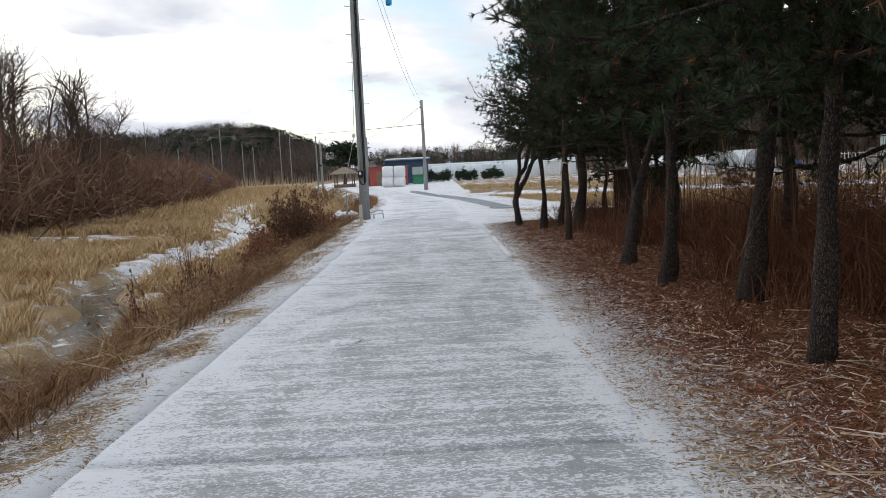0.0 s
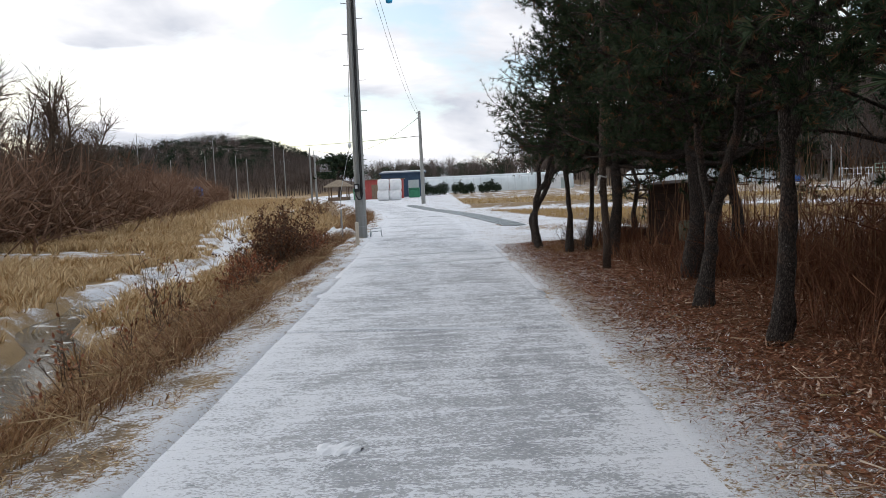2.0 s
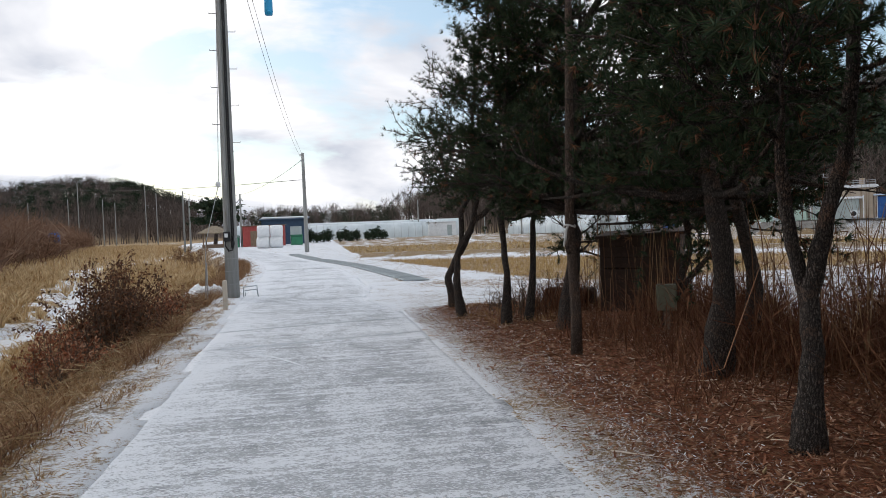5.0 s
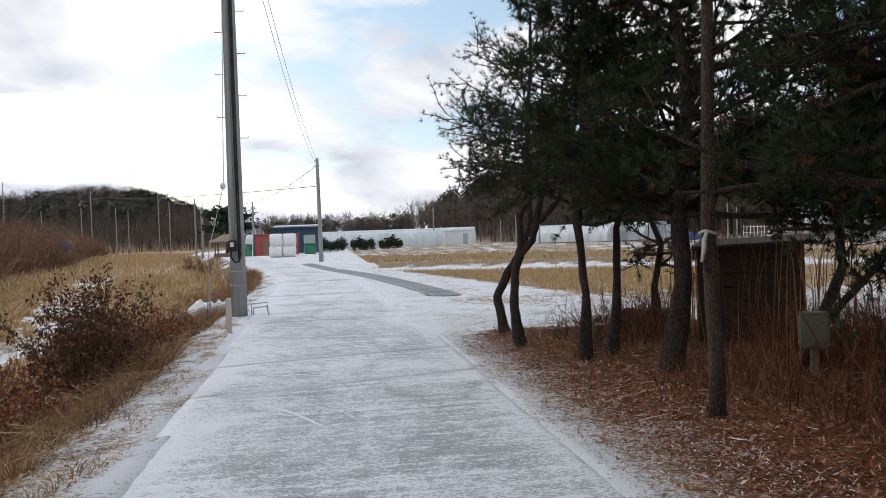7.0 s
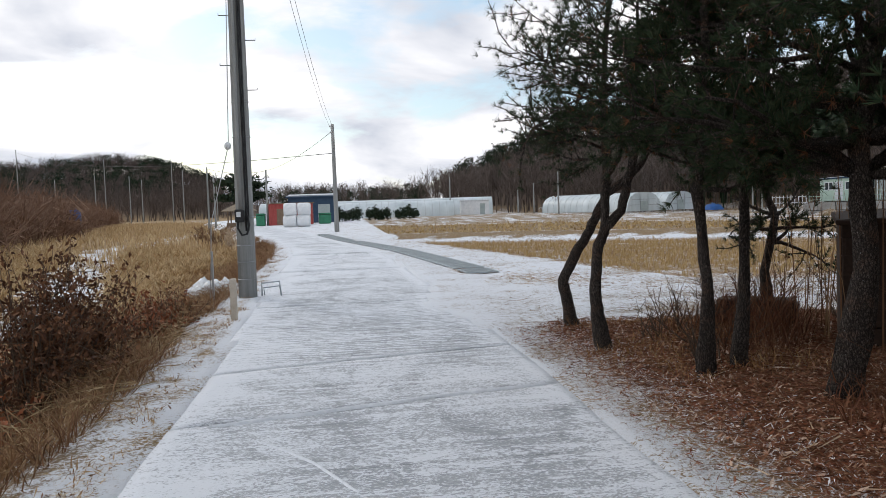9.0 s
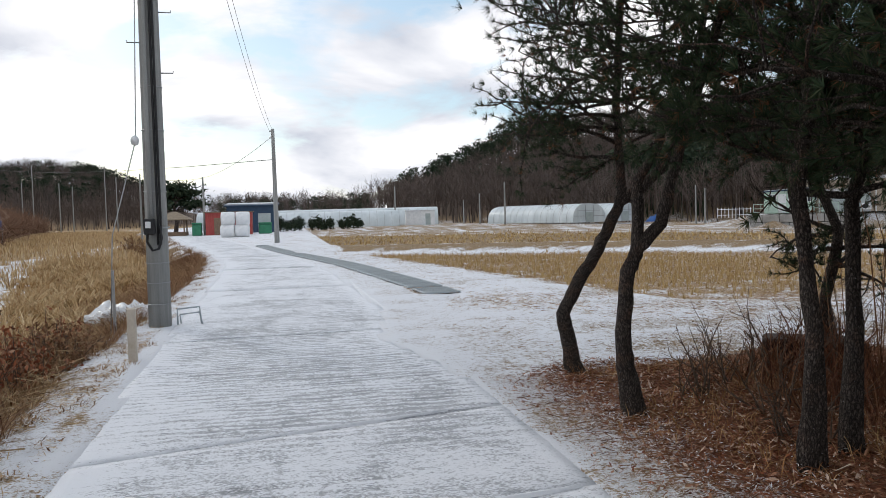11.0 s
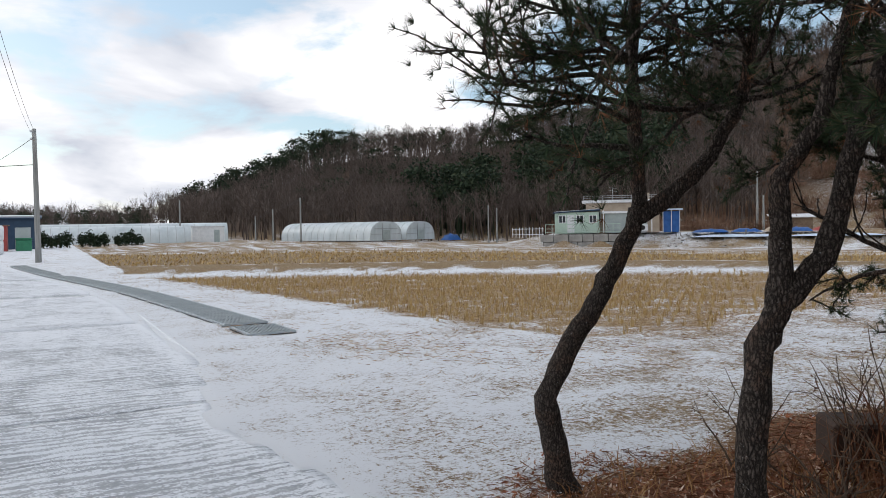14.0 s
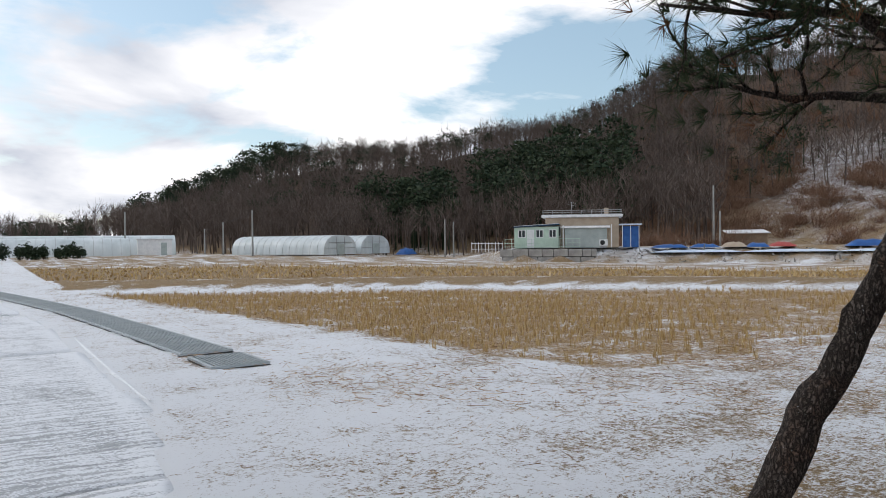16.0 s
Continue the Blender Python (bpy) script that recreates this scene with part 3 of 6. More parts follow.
def slab_mesh(y0, y1, skew0, skew1):
    """One cast length of the road, with worn edges and a tamped surface."""
    nx, ny = 26, max(6, int((y1 - y0) / (0.12 if y0 < 24 else 0.6)))
    V, F, E, R = [], [], [], []
    for j in range(ny + 1):
        for i in range(nx + 1):
            u = i / nx
            k = j / ny
            y = (y0 + skew0 * (u - 0.5)) * (1 - k) + (y1 + skew1 * (u - 0.5)) * k
            l, r = float(road_left(y)), float(road_right(y))
            wob = 0.05 * noise.noise((0.0, y * 1.7, 3.0)) + 0.03 * noise.noise((0.0, y * 6.0, 9.0))
            x = l + (r - l) * u + wob * (1 if u in (0.0, 1.0) else 0)
            z = 0.012 * noise.noise((x * 0.5, y * 0.5, 0.0)) + 0.005 * noise.noise((x * 1.5, y * 7.0, 5.0))
            if i in (0, nx):
                z -= 0.010
            elif j in (0, ny):
                z -= 0.006
            V.append((x, y, z))
            E.append(max(0.0, 1 - min(u * (4.2 + 3.5 * noise.noise((0.0, y * 0.9, 1.0)) + 1.5 * noise.noise((x * 2.0, y * 3.0, 4.0))), (1 - u) * (8 + 4 * noise.noise((5.0, y * 1.1, 1.0))))) + 0.42 * float(smooth(13.6, 15.2, y)))
            R.append(0.10 + 0.9 * float(smooth(14.6, 16.6, y)) * float(1 - smooth(19, 27, y)))
    for j in range(ny):
        for i in range(nx):
            q = j * (nx + 1) + i
            F.append((q, q + 1, q + nx + 2, q + nx + 1))
    ring = [i for i in range(nx + 1)] + [j * (nx + 1) + nx for j in range(1, ny + 1)] + [ny * (nx + 1) + i for i in range(nx - 1, -1, -1)] + [j * (nx + 1) for j in range(ny - 1, 0, -1)]
    low = len(V)
    for q in ring:
        V.append((V[q][0], V[q][1], -0.16))
        E.append(1.0)
        R.append(0.0)
    for k in range(len(ring)):
        m = (k + 1) % len(ring)
        F.append((ring[k], low + k, low + m, ring[m]))
    me = mesh_of("slab", V, F, M_ROAD, True)
    me.attributes.new("edge", "FLOAT", "POINT").data.foreach_set("value", E)
    me.attributes.new("rake", "FLOAT", "POINT").data.foreach_set("value", R)
    return me


road = thing("road", label="narrow concrete farm road dusted with wind-blown snow", category="road", kind="structure")
JOINTS = [(-8, 0), (1.6, 0), (7.5, -0.35), (13.98, 0.65), (15.75, 0.75), (20.3, 0.2), (27, 0), (34, 0), (42, 0), (52, 0), (66, 0), (82, 0), (100, 0), (120, 0), (150, 0)]
for (y0, s0), (y1, s1) in zip(JOINTS[:-1], JOINTS[1:]):
    part("slab", slab_mesh(y0 + 0.006, y1 - 0.006, s0, s1), road)


def snow_drift(points, width, height, seed):
    """A low ragged ridge or pad of packed snow along points on the road."""
    P = [Vector((x, y, 0)) for x, y in points]
    V, F = [], []
    steps = 14
    rows = []
    for a, b in zip(P[:-1], P[1:]):
        rows += [(a.lerp(b, i / steps), (b - a).normalized()) for i in range(steps)]
    rows.append((P[-1], (P[-1] - P[-2]).normalized()))
    for k, (p, d) in enumerate(rows):
        side = Vector((-d.y, d.x, 0))
        end = min(1.0, 0.25 + min(k, len(rows) - 1 - k) / 5)
        w = width * end * (0.65 + 0.9 * abs(noise.noise((k * 0.37, seed, 0.0))) + 0.35 * noise.noise((k * 1.3, seed, 5.0)))
        shift = 0.5 * width * noise.noise((k * 0.21, seed, 9.0))
        for u, z in ((-1, -0.012), (-0.45, 1.0), (0.4, 0.85), (1, -0.012)):
            V.append(p + side * (u * w + shift) + Vector((0, 0, 0.004 + max(z, -0.5) * (height if z > 0 else 1))))
    for k in range(len(rows) - 1):
        for i in range(3):
            q = k * 4 + i
            F.append((q, q + 1, q + 5, q + 4))
    return mesh_of("packed_snow", V, F, M_PACKED, True)


for k, (pts, w, h, lab) in enumerate((
        (((-1.3, 13.64), (-0.5, 13.86), (0.4, 14.12), (1.25, 14.27)), 0.032, 0.012, "thin ridge of snow caught along a slab joint"),
        (((-1.45, 15.42), (-0.4, 15.72), (0.9, 16.05)), 0.014, 0.008, "thin ridge of snow caught along a slab joint"),
        (((-0.58, 4.24), (-0.45, 4.2), (-0.34, 4.16)), 0.13, 0.008, "trodden pad of packed snow on the concrete"),
        (((-0.9, 13.2), (-0.72, 12.98), (-0.55, 12.72), (-0.3, 12.2)), 0.012, 0.004, "curved scuff of packed snow on the concrete"),
        (((-0.65, 7.68), (0.1, 7.55), (0.83, 7.34)), 0.018, 0.008, "thin ridge of snow caught along a slab joint"),
        (((1.24, 22.9), (1.16, 25.5), (1.13, 28.7)), 0.035, 0.010, "drifted snow lying along the apron edge"))):
    thing("packed_snow", label=lab, category="snow", group="packed snow on the road", mesh=snow_drift(pts, w, h, k * 3.1))


# ---- trees ----
def tufts(rng, P, D, n, length, width):
    """Bundles of needles: at each point n thin triangles that lean along its direction."""
    P, D = np.repeat(P, n, 0), np.repeat(D, n, 0)
    r = rng.normal(size=P.shape)
    r /= np.linalg.norm(r, axis=1, keepdims=True)
    d = D * 0.85 + r * 0.75
    d[:, 2] += 0.12
    d /= np.linalg.norm(d, axis=1, keepdims=True)
    side = np.cross(d, rng.normal(size=P.shape))
    side /= np.linalg.norm(side, axis=1, keepdims=True) + 1e-9
    L = length * rng.uniform(0.7, 1.15, (len(P), 1))
    return np.stack([P + side * width * 0.5, P - side * width * 0.5, P + d * L], axis=1)


def bend(rng, start, direction, length, n, wobble, lift=0.0):
    """A crooked path for a limb."""
    p, d = Vector(start), Vector(direction).normalized()
    out = [p.copy()]
    for i in range(n):
        d = (d + Vector(rng.normal(size=3) * wobble) + Vector((0, 0, lift))).normalized()
        p = p + d * (length / n)
        out.append(p.copy())
    return out


def pine(at, stems, radius, seed, limbs=26, reach=1.5, low=1.7, high=5.5, per=7, needles=16, width=0.007, lean=(0, 0), group="pines of the roadside grove",
         label="crooked young pine with dark needles beside the road", dead=0.25, tuft_n=4, splay=None, airy=False, sprays=()):
    """A pine: stems are paths from the ground up (the first is the trunk), then limbs, twigs and needle bundles."""
    rng = np.random.default_rng(seed)
    base = Vector(at)
    top = thing("pine_tree", at, label=label, category="tree", group=group)
    rel = [[Vector(p) - base for p in s] for s in stems]
    runs = []
    for i, s in enumerate(rel):
        n = len(s)
        r0 = radius if i == 0 else radius * 0.72
        radii = [r0 * (1.5 if (k == 0 and i == 0) else 1.0) * (1 - 0.72 * (k / (n - 1)) ** 0.9) for k in range(n)]
        fine_p, fine_r = [], []
        for k in range(n - 1):
            m = 4
            for j in range(m):
                fine_p.append(s[k].lerp(s[k + 1], j / m) + Vector(rng.normal(size=3) * radius * 0.05))
                fine_r.append(radii[k] + (radii[k + 1] - radii[k]) * j / m)
        fine_p.append(s[-1])
        fine_r.append(radii[-1])
        sides = 10
        v, f = tube_data(fine_p, fine_r, sides)
        v = [p + (p - fine_p[min(q // sides, len(fine_p) - 1)]) * float(rng.normal() * 0.09) for q, p in enumerate(v)]
        part("trunk" if i == 0 else "stem", mesh_of("trunk", v, f, M_BARK, True), top)
        runs.append((fine_p, fine_r))
    # where limbs may start
    starts = [(p, r) for ps, rs in runs for p, r in zip(ps, rs) if p.z + base.z > low]
    P, D = [], []
    for b in range(limbs + len(sprays)):
        p, r = starts[int(rng.integers(len(starts)))]
        while airy and p.z + base.z > 3.5 and rng.random() < 0.7:
            p, r = starts[int(rng.integers(len(starts)))]
        k = (p.z + base.z - low) / max(0.1, high - low)
        az = rng.uniform(0, 2 * math.pi)
        if splay is not None and rng.random() < 0.5:
            az = math.radians(splay + rng.normal() * 40)
        el = rng.uniform(-0.12, 0.35) + 0.3 * k
        d = (math.cos(az) * math.cos(el), math.sin(az) * math.cos(el), math.sin(el))
        L = reach * rng.uniform(0.55, 1.1) * (1.05 - 0.45 * min(1, max(0, k)))
        if airy:
            L *= (0.74 + 0.42 * min(1.0, max(0.0, 2.2 * k))) * (1.05 - 0.85 * max(0.0, k - 0.4))
        if b >= limbs:      # a limb of known height, heading and length
            z, az, L = sprays[b - limbs]
            p, r = min(((q, w) for q, w in zip(*runs[0])), key=lambda v: abs(v[0].z + base.z - z))
            k, d = 0.5, (math.cos(radians(az)), math.sin(radians(az)), 0.10)
        path = bend(rng, p, d, L, 6, 0.16, 0.03)
        rb = min(r * 0.55, 0.03 + 0.01 * L)
        wood = [(path, [rb * (1 - 0.75 * q / 6) for q in range(7)])]
        bare = b < limbs and rng.random() < dead * (1 - k)
        for s in range(per):
            q = rng.uniform(0.25, 1.0) * 6
            i = min(int(q), 5)
            sp = path[i].lerp(path[i + 1], q - i)
            along = (path[i + 1] - path[i]).normalized()
            sd = (along + Vector(rng.normal(size=3) * 0.65) + Vector((0, 0, 0.15))).normalized()
            tl = L * rng.uniform(0.18, 0.42)
            tw = bend(rng, sp, sd, tl, 3, 0.22, 0.10)
            wood.append((tw, [0.008, 0.006, 0.005, 0.004]))
            if bare:
                continue
            for g in range(tuft_n):
                h = 1.0 - g * 0.24 / max(1, tuft_n / 4) + rng.uniform(-0.05, 0.05)
                h = min(0.999, max(0.05, h)) * 3
                j = int(h)
                pp = tw[j].lerp(tw[j + 1], h - j)
                dd = (tw[j + 1] - tw[j]).normalized()
                P.append(pp)
                D.append(dd)
                if rng.random() < 0.6:
                    P.append(pp + Vector(rng.normal(size=3) * 0.07))
                    D.append((dd + Vector(rng.normal(size=3) * 0.5)).normalized())
        part("limb", tubes("limb", wood, M_BARK, 4), top)
    if P:
        P, D = np.array([tuple(p) for p in P]), np.array([tuple(p) for p in D])
        part("crown", tris_of("crown", tufts(rng, P, D, needles, 0.085 if width < 0.006 else 0.095, width), M_NEEDLE), top, "dark green pine needles")
        old = rng.random(len(P)) < 0.10
        if old.any():
            part("withered_needles", tris_of("withered_needles", tufts(rng, P[old] - np.array((0, 0, 0.04)), D[old] * np.array((1, 1, -1)), 12, 0.09, width), M_NEEDLE_OLD), top, "rust-brown withered needles")
    return top


# the two crooked pines at the end of the grove
pine((2.30, 16.93, -0.20), [
    [(2.30, 16.93, -0.24), (2.22, 16.95, 0.22), (2.17, 16.98, 0.55), (2.31, 16.92, 0.87), (2.46, 16.85, 1.12), (2.57, 16.78, 1.40), (2.64, 16.74, 1.56), (2.62, 16.75, 1.92), (2.61, 16.75, 2.40), (2.64, 16.73, 3.07), (2.73, 16.79, 3.86), (2.78, 16.91, 4.64)],
    [(2.60, 16.75, 1.53), (2.78, 16.66, 1.64), (2.96, 16.54, 1.86), (3.12, 16.45, 2.17), (3.18, 16.39, 2.68), (3.28, 16.34, 3.52), (3.40, 16.34, 4.53)]],
    0.077, 11, limbs=46, reach=1.4, low=2.1, high=4.8, per=9, needles=34, width=0.0028, splay=172, airy=True, dead=0.08, tuft_n=4,
    sprays=[(1.95, 140, 0.75), (2.05, 170, 1.0), (2.15, 150, 1.1), (2.3, 185, 0.95), (2.4, 140, 1.15), (2.6, 160, 1.1), (2.85, 145, 1.0), (2.4, 330, 0.8)],
    label="slender crooked pine with a kinked trunk and airy crown")
pine((2.13, 15.44, -0.02), [
    [(2.13, 15.44, -0.05), (2.07, 15.48, 0.36), (2.06, 15.48, 0.61), (2.09, 15.46, 1.03), (2.15, 15.42, 1.20), (2.28, 15.33, 1.36), (2.35, 15.28, 1.70), (2.42, 15.22, 2.01), (2.50, 15.15, 2.34), (2.59, 15.08, 2.70), (2.73, 15.01, 3.50), (2.83, 15.06, 4.50)],
    [(2.15, 15.42, 1.19), (2.16, 15.42, 1.44), (2.15, 15.42, 1.65), (2.26, 15.34, 1.85), (2.33, 15.29, 2.19), (2.42, 15.22, 2.55), (2.45, 15.26, 3.30)]],
    0.067, 12, limbs=30, reach=1.4, low=2.3, high=5.0, per=9, needles=34, width=0.0028, dead=0.12, tuft_n=4,
    label="forked pine with flaking bark and two rising stems")

GROVE = [  # x, y, trunk radius, lean x, lean y, crook, lowest limb, height
    (2.50, 14.05, 0.07, 0.05, 0.1, 0.05, 1.5, 5.2), (2.86, 14.25, 0.065, 0.35, 0.2, 0.10, 1.6, 5.0),
    (3.02, 13.10, 0.12, 0.30, -0.1, 0.10, 1.5, 6.2), (4.20, 16.15, 0.07, 0.0, 0.3, 0.10, 0.8, 4.2),
    (4.26, 13.00, 0.08, 0.25, 0.3, 0.18, 1.3, 5.4), (3.30, 9.80, 0.13, 0.15, 0.1, 0.12, 1.6, 6.4),
    (2.72, 7.75, 0.10, 0.10, 0.05, 0.06, 1.9, 6.6), (2.76, 6.08, 0.105, 0.06, 0.0, 0.06, 1.8, 6.8),
    (3.02, 4.75, 0.11, 0.45, 0.1, 0.10, 1.6, 6.2), (2.72, 2.65, 0.085, 0.10, 0.05, 0.05, 1.7, 6.4),
    (4.30, 10.9, 0.10, 0.0, 0.1, 0.12, 1.5, 6.0), (4.50, 7.10, 0.11, 0.1, 0.0, 0.10, 1.4, 6.3), (4.40, 4.00, 0.11, 0.1, 0.1, 0.1, 1.4, 6.3),
    (3.70, 1.10, 0.11, 0.1, 0.0, 0.1, 1.6, 6.3), (5.20, 2.20, 0.10, 0.0, 0.1, 0.1, 1.3, 6.0), (3.30, -1.60, 0.11, 0.1, 0.0, 0.1, 1.7, 6.2), (5.40, 5.60, 0.10, 0.1, 0.1, 0.1, 1.2, 5.8)]
for k, (x, y, r, lx, ly, crook, low, h) in enumerate(GROVE):
    rg = np.random.default_rng(100 + k)
    path = []
    for i in range(8):
        q = i / 7
        path.append((x + lx * q * h * 0.35 + rg.normal() * crook * (0.25 if i < 2 else 1.0), y + ly * q * h * 0.35 + rg.normal() * crook * (0.25 if i < 2 else 1.0), -0.02 + q * h + (0.06 if i else 0)))
    stems = [path]
    if k == 6:      # forks at breast height
        path = [(2.72, 7.75, -0.02), (2.84, 7.85, 0.5), (2.94, 8.0, 0.95), (3.05, 8.02, 1.3), (3.2, 8.0, 1.8), (3.25, 7.9, 2.8), (3.2, 7.9, 4.4), (3.3, 7.8, 6.4)]
        stems = [path, [(2.96, 8.05, 0.92), (2.90, 8.1, 1.25), (2.83, 8.1, 1.7), (2.78, 8.05, 2.6), (2.6, 8.0, 4.4)]]
    if k == 4:      # two stems leaning out of the grove
        stems = [[(4.26, 12.85, -0.02), (4.3, 12.8, 0.35), (4.42, 12.68, 0.75), (4.50, 12.6, 1.05), (4.46, 12.62, 1.5), (4.55, 12.6, 2.3), (4.5, 12.7, 3.6), (4.6, 12.8, 5.2)],
                 [(4.28, 12.82, 0.25), (4.45, 12.7, 0.6), (4.75, 12.45, 1.05), (4.95, 12.3, 1.5), (5.1, 12.2, 2.4), (5.3, 12.2, 4.0)]]
    if k == 7:      # bends over the road
        stems = [[(2.74, 6.06, -0.02), (2.78, 6.03, 0.45), (2.81, 6.02, 0.95), (2.80, 6.0, 1.45), (2.78, 6.02, 1.9), (2.56, 6.15, 2.45), (2.32, 6.2, 3.1), (2.2, 6.2, 4.4)],
                 [(2.80, 6.0, 1.6), (2.95, 5.95, 2.2), (3.0, 5.9, 3.4), (3.1, 5.9, 5.5)]]
    far_end = y > 9
    pine((x, y, 0.03), stems, r * 0.78, 200 + k, limbs=68 if k < 2 else 46 if k == 3 else 112 if k in (2, 4) else 70 if k in (5, 10) else ((56 if y > 5 else 96) if x < 3.6 else (62 if y > 5 else 90)), reach=1.65 if k > 4 or k == 2 else 1.0 if k == 3 else 1.25, low=low, high=h, per=10, needles=30 if k < 4 else 22, width=0.005 if k < 2 else 0.0035 if k == 3 else 0.0065 if k == 2 else 0.0095, dead=0.2, tuft_n=4,
         splay=180 if k in (6, 7, 9, 12) else None)

# a sawn stake-like trunk among them
stake = thing("wooden_stake", (2.57, 11.36, 0.0), label="bare upright stake with peeling bark among the pines", category="stake")
part("post", tube("post", [(0, 0, -0.05), (0.01, 0, 0.5), (-0.01, 0.01, 1.0), (-0.03, 0, 1.44), (0.0, 0, 2.4), (0.05, 0, 4.4)], [0.066, 0.056, 0.052, 0.05, 0.046, 0.03], M_PEELED, 12), stake)
part("branch_stub", tube("branch_stub", [(0, 0, 1.1), (-0.06, -0.03, 1.14), (-0.09, -0.04, 1.21)], [0.022, 0.018, 0.014], M_BARK, 6), stake)
rag = thing("tied_rag", (2.53, 11.30, 1.36), label="pale grey rag knotted round the upright trunk", category="rag")
part("loop", tube("loop", [(0.058 * math.cos(a) + 0.01, 0.058 * math.sin(a) + 0.06, 0.05 + 0.012 * math.sin(2 * a)) for a in np.linspace(0, 2 * math.pi, 15)], 0.011, M_RAG, 5), rag)
part("tail", tube("tail", [(-0.03, 0.0, 0.05), (-0.06, -0.02, -0.01), (-0.065, -0.02, -0.08), (-0.085, -0.02, -0.16)], [0.012, 0.019, 0.017, 0.010], M_RAG, 6), rag)


# ---- poles and wires ----
def utility_pole(at, h, r0, r1, label, lean=(0, 0), rungs=0, group="utility poles"):
    top = thing("utility_pole", at, label=label, category="pole", group=group)
    path = [(lean[0] * q * h, lean[1] * q * h, q * h - (0.1 if q == 0 else 0)) for q in np.linspace(0, 1, 7)]
    part("shaft", tube("shaft", path, list(np.linspace(r0, r1, 7)), M_POLE, 18 if r0 > 0.14 else 8), top)
    for i in range(rungs):
        z = 3.55 + i * 0.42
        q = z / h
        s = -1 if i % 2 else 1
        rr = r0 + (r1 - r0) * q
        part("step_bolt", tube("step_bolt", [(lean[0] * z + s * rr * 0.8, lean[1] * z, z), (lean[0] * z + s * (rr + 0.16), lean[1] * z, z), (lean[0] * z + s * (rr + 0.165), lean[1] * z, z + 0.03)], 0.009, M_STEEL, 5), top)
    return top


main_pole = utility_pole((-2.05, 21.85, 0.0), 10.5, 0.158, 0.105, "tall grey concrete utility pole with black cable", lean=(0.004, 0.0), rungs=14)
for z in (0.32, 0.62, 0.9, 1.9, 2.75, 3.35):
    rr = 0.158 - 0.053 * z / 10.5
    v, f = tube_data([(0.004 * z + (rr + 0.004) * math.cos(a), (rr + 0.004) * math.sin(a), z) for a in np.linspace(0, 2 * math.pi, 25)], [0.007] * 25, 4)
    part("steel_band", mesh_of("steel_band", v, f, M_STEEL, True), main_pole)
part("conduit", tube("conduit", [(-0.035, -0.175, 1.42), (-0.04, -0.165, 3.0), (-0.02, -0.15, 6.5), (0.0, -0.135, 9.5)], 0.036, M_POLE, 10), main_pole, "grey cable pipe")
for k, dx in enumerate((0.045, 0.082)):
    part("cable", tube("cable", [(dx, -0.165, 1.15), (dx + 0.01, -0.175, 1.5), (dx + 0.005, -0.16, 3.0), (dx + 0.015, -0.145, 6.5), (dx, -0.125, 9.6)], 0.016, M_BLACK, 6), main_pole, "black cable")
part("cable_loop", tube("cable_loop", [(-0.08, -0.2, 1.36), (-0.09, -0.22, 1.2), (-0.02, -0.23, 1.08), (0.06, -0.22, 1.1), (0.1, -0.2, 1.25), (0.07, -0.19, 1.42)], 0.02, M_BLACK, 6), main_pole, "looped black cable")
meter = part("switch_box", box("switch_box", (0.15, 0.1, 0.22), M_BLACK, 0.015), main_pole, "black switch box", (-0.05, -0.23, 1.30))
part("face_plate", box("face_plate", (0.07, 0.012, 0.09), M_WHITE, 0.003), meter, "white plate", (-0.01, -0.056, 0.09))
part("bracket", box("bracket", (0.12, 0.05, 0.025), M_STEEL, 0.004), main_pole, "", (0.14, -0.12, 1.38))
lamp_arm = part("lamp_arm", tube("lamp_arm", [(0.05, -0.1, 6.75), (0.5, -0.06, 6.98), (1.05, 0.05, 7.0)], 0.026, M_STEEL, 8), main_pole)
part("lamp_housing", lathe("lamp_housing", [(0.03, 0.0), (0.085, 0.012), (0.095, 0.08), (0.095, 0.34), (0.075, 0.43), (0.03, 0.47)], M_LAMPBLUE, 16), main_pole, "blue lamp housing", (1.08, 0.05, 6.46))

guy = thing("guy_wire", (-2.55, 21.2, 0.0), label="steel guy wire with a white strain insulator by the pole", category="wire")
part("strand", tube("strand", [(-0.02, 0.0, 0.0), (0.03, 0.1, 1.3), (0.32, 0.42, 2.6), (0.5, 0.6, 9.2)], 0.008, M_STEEL, 5), guy)
part("insulator", lathe("insulator", [(0.012, 0), (0.045, 0.02), (0.055, 0.055), (0.055, 0.09), (0.042, 0.12), (0.012, 0.14)], M_WHITE, 12), guy, "white ceramic insulator", (0.31, 0.41, 2.52))
part("ground_rod", box("ground_rod", (0.035, 0.035, 0.95), M_STEEL, 0.005), guy, "", (0.03, 0.02, -0.1))

stub = thing("marker_post", (-1.88, 19.0, -0.05), label="short pale weathered marker post at the road edge", category="post")
part("post", box("post", (0.085, 0.085, 0.62), M_PALEWOOD, 0.012), stub)
frame_ob = thing("bent_pipe_frame", (-1.62, 21.75, 0.0), label="small bent dark pipe frame at the pole foot", category="frame")
part("rail", tube("rail", [(-0.18, 0, 0.02), (-0.18, 0, 0.24), (0.12, 0.02, 0.26), (0.14, 0.02, 0.02)], 0.014, M_GRATE, 6), frame_ob)
part("rail", tube("rail", [(-0.15, 0.12, 0.02), (-0.16, 0.1, 0.15), (0.1, 0.14, 0.17), (0.14, 0.12, 0.0)], 0.012, M_GRATE, 6), frame_ob)

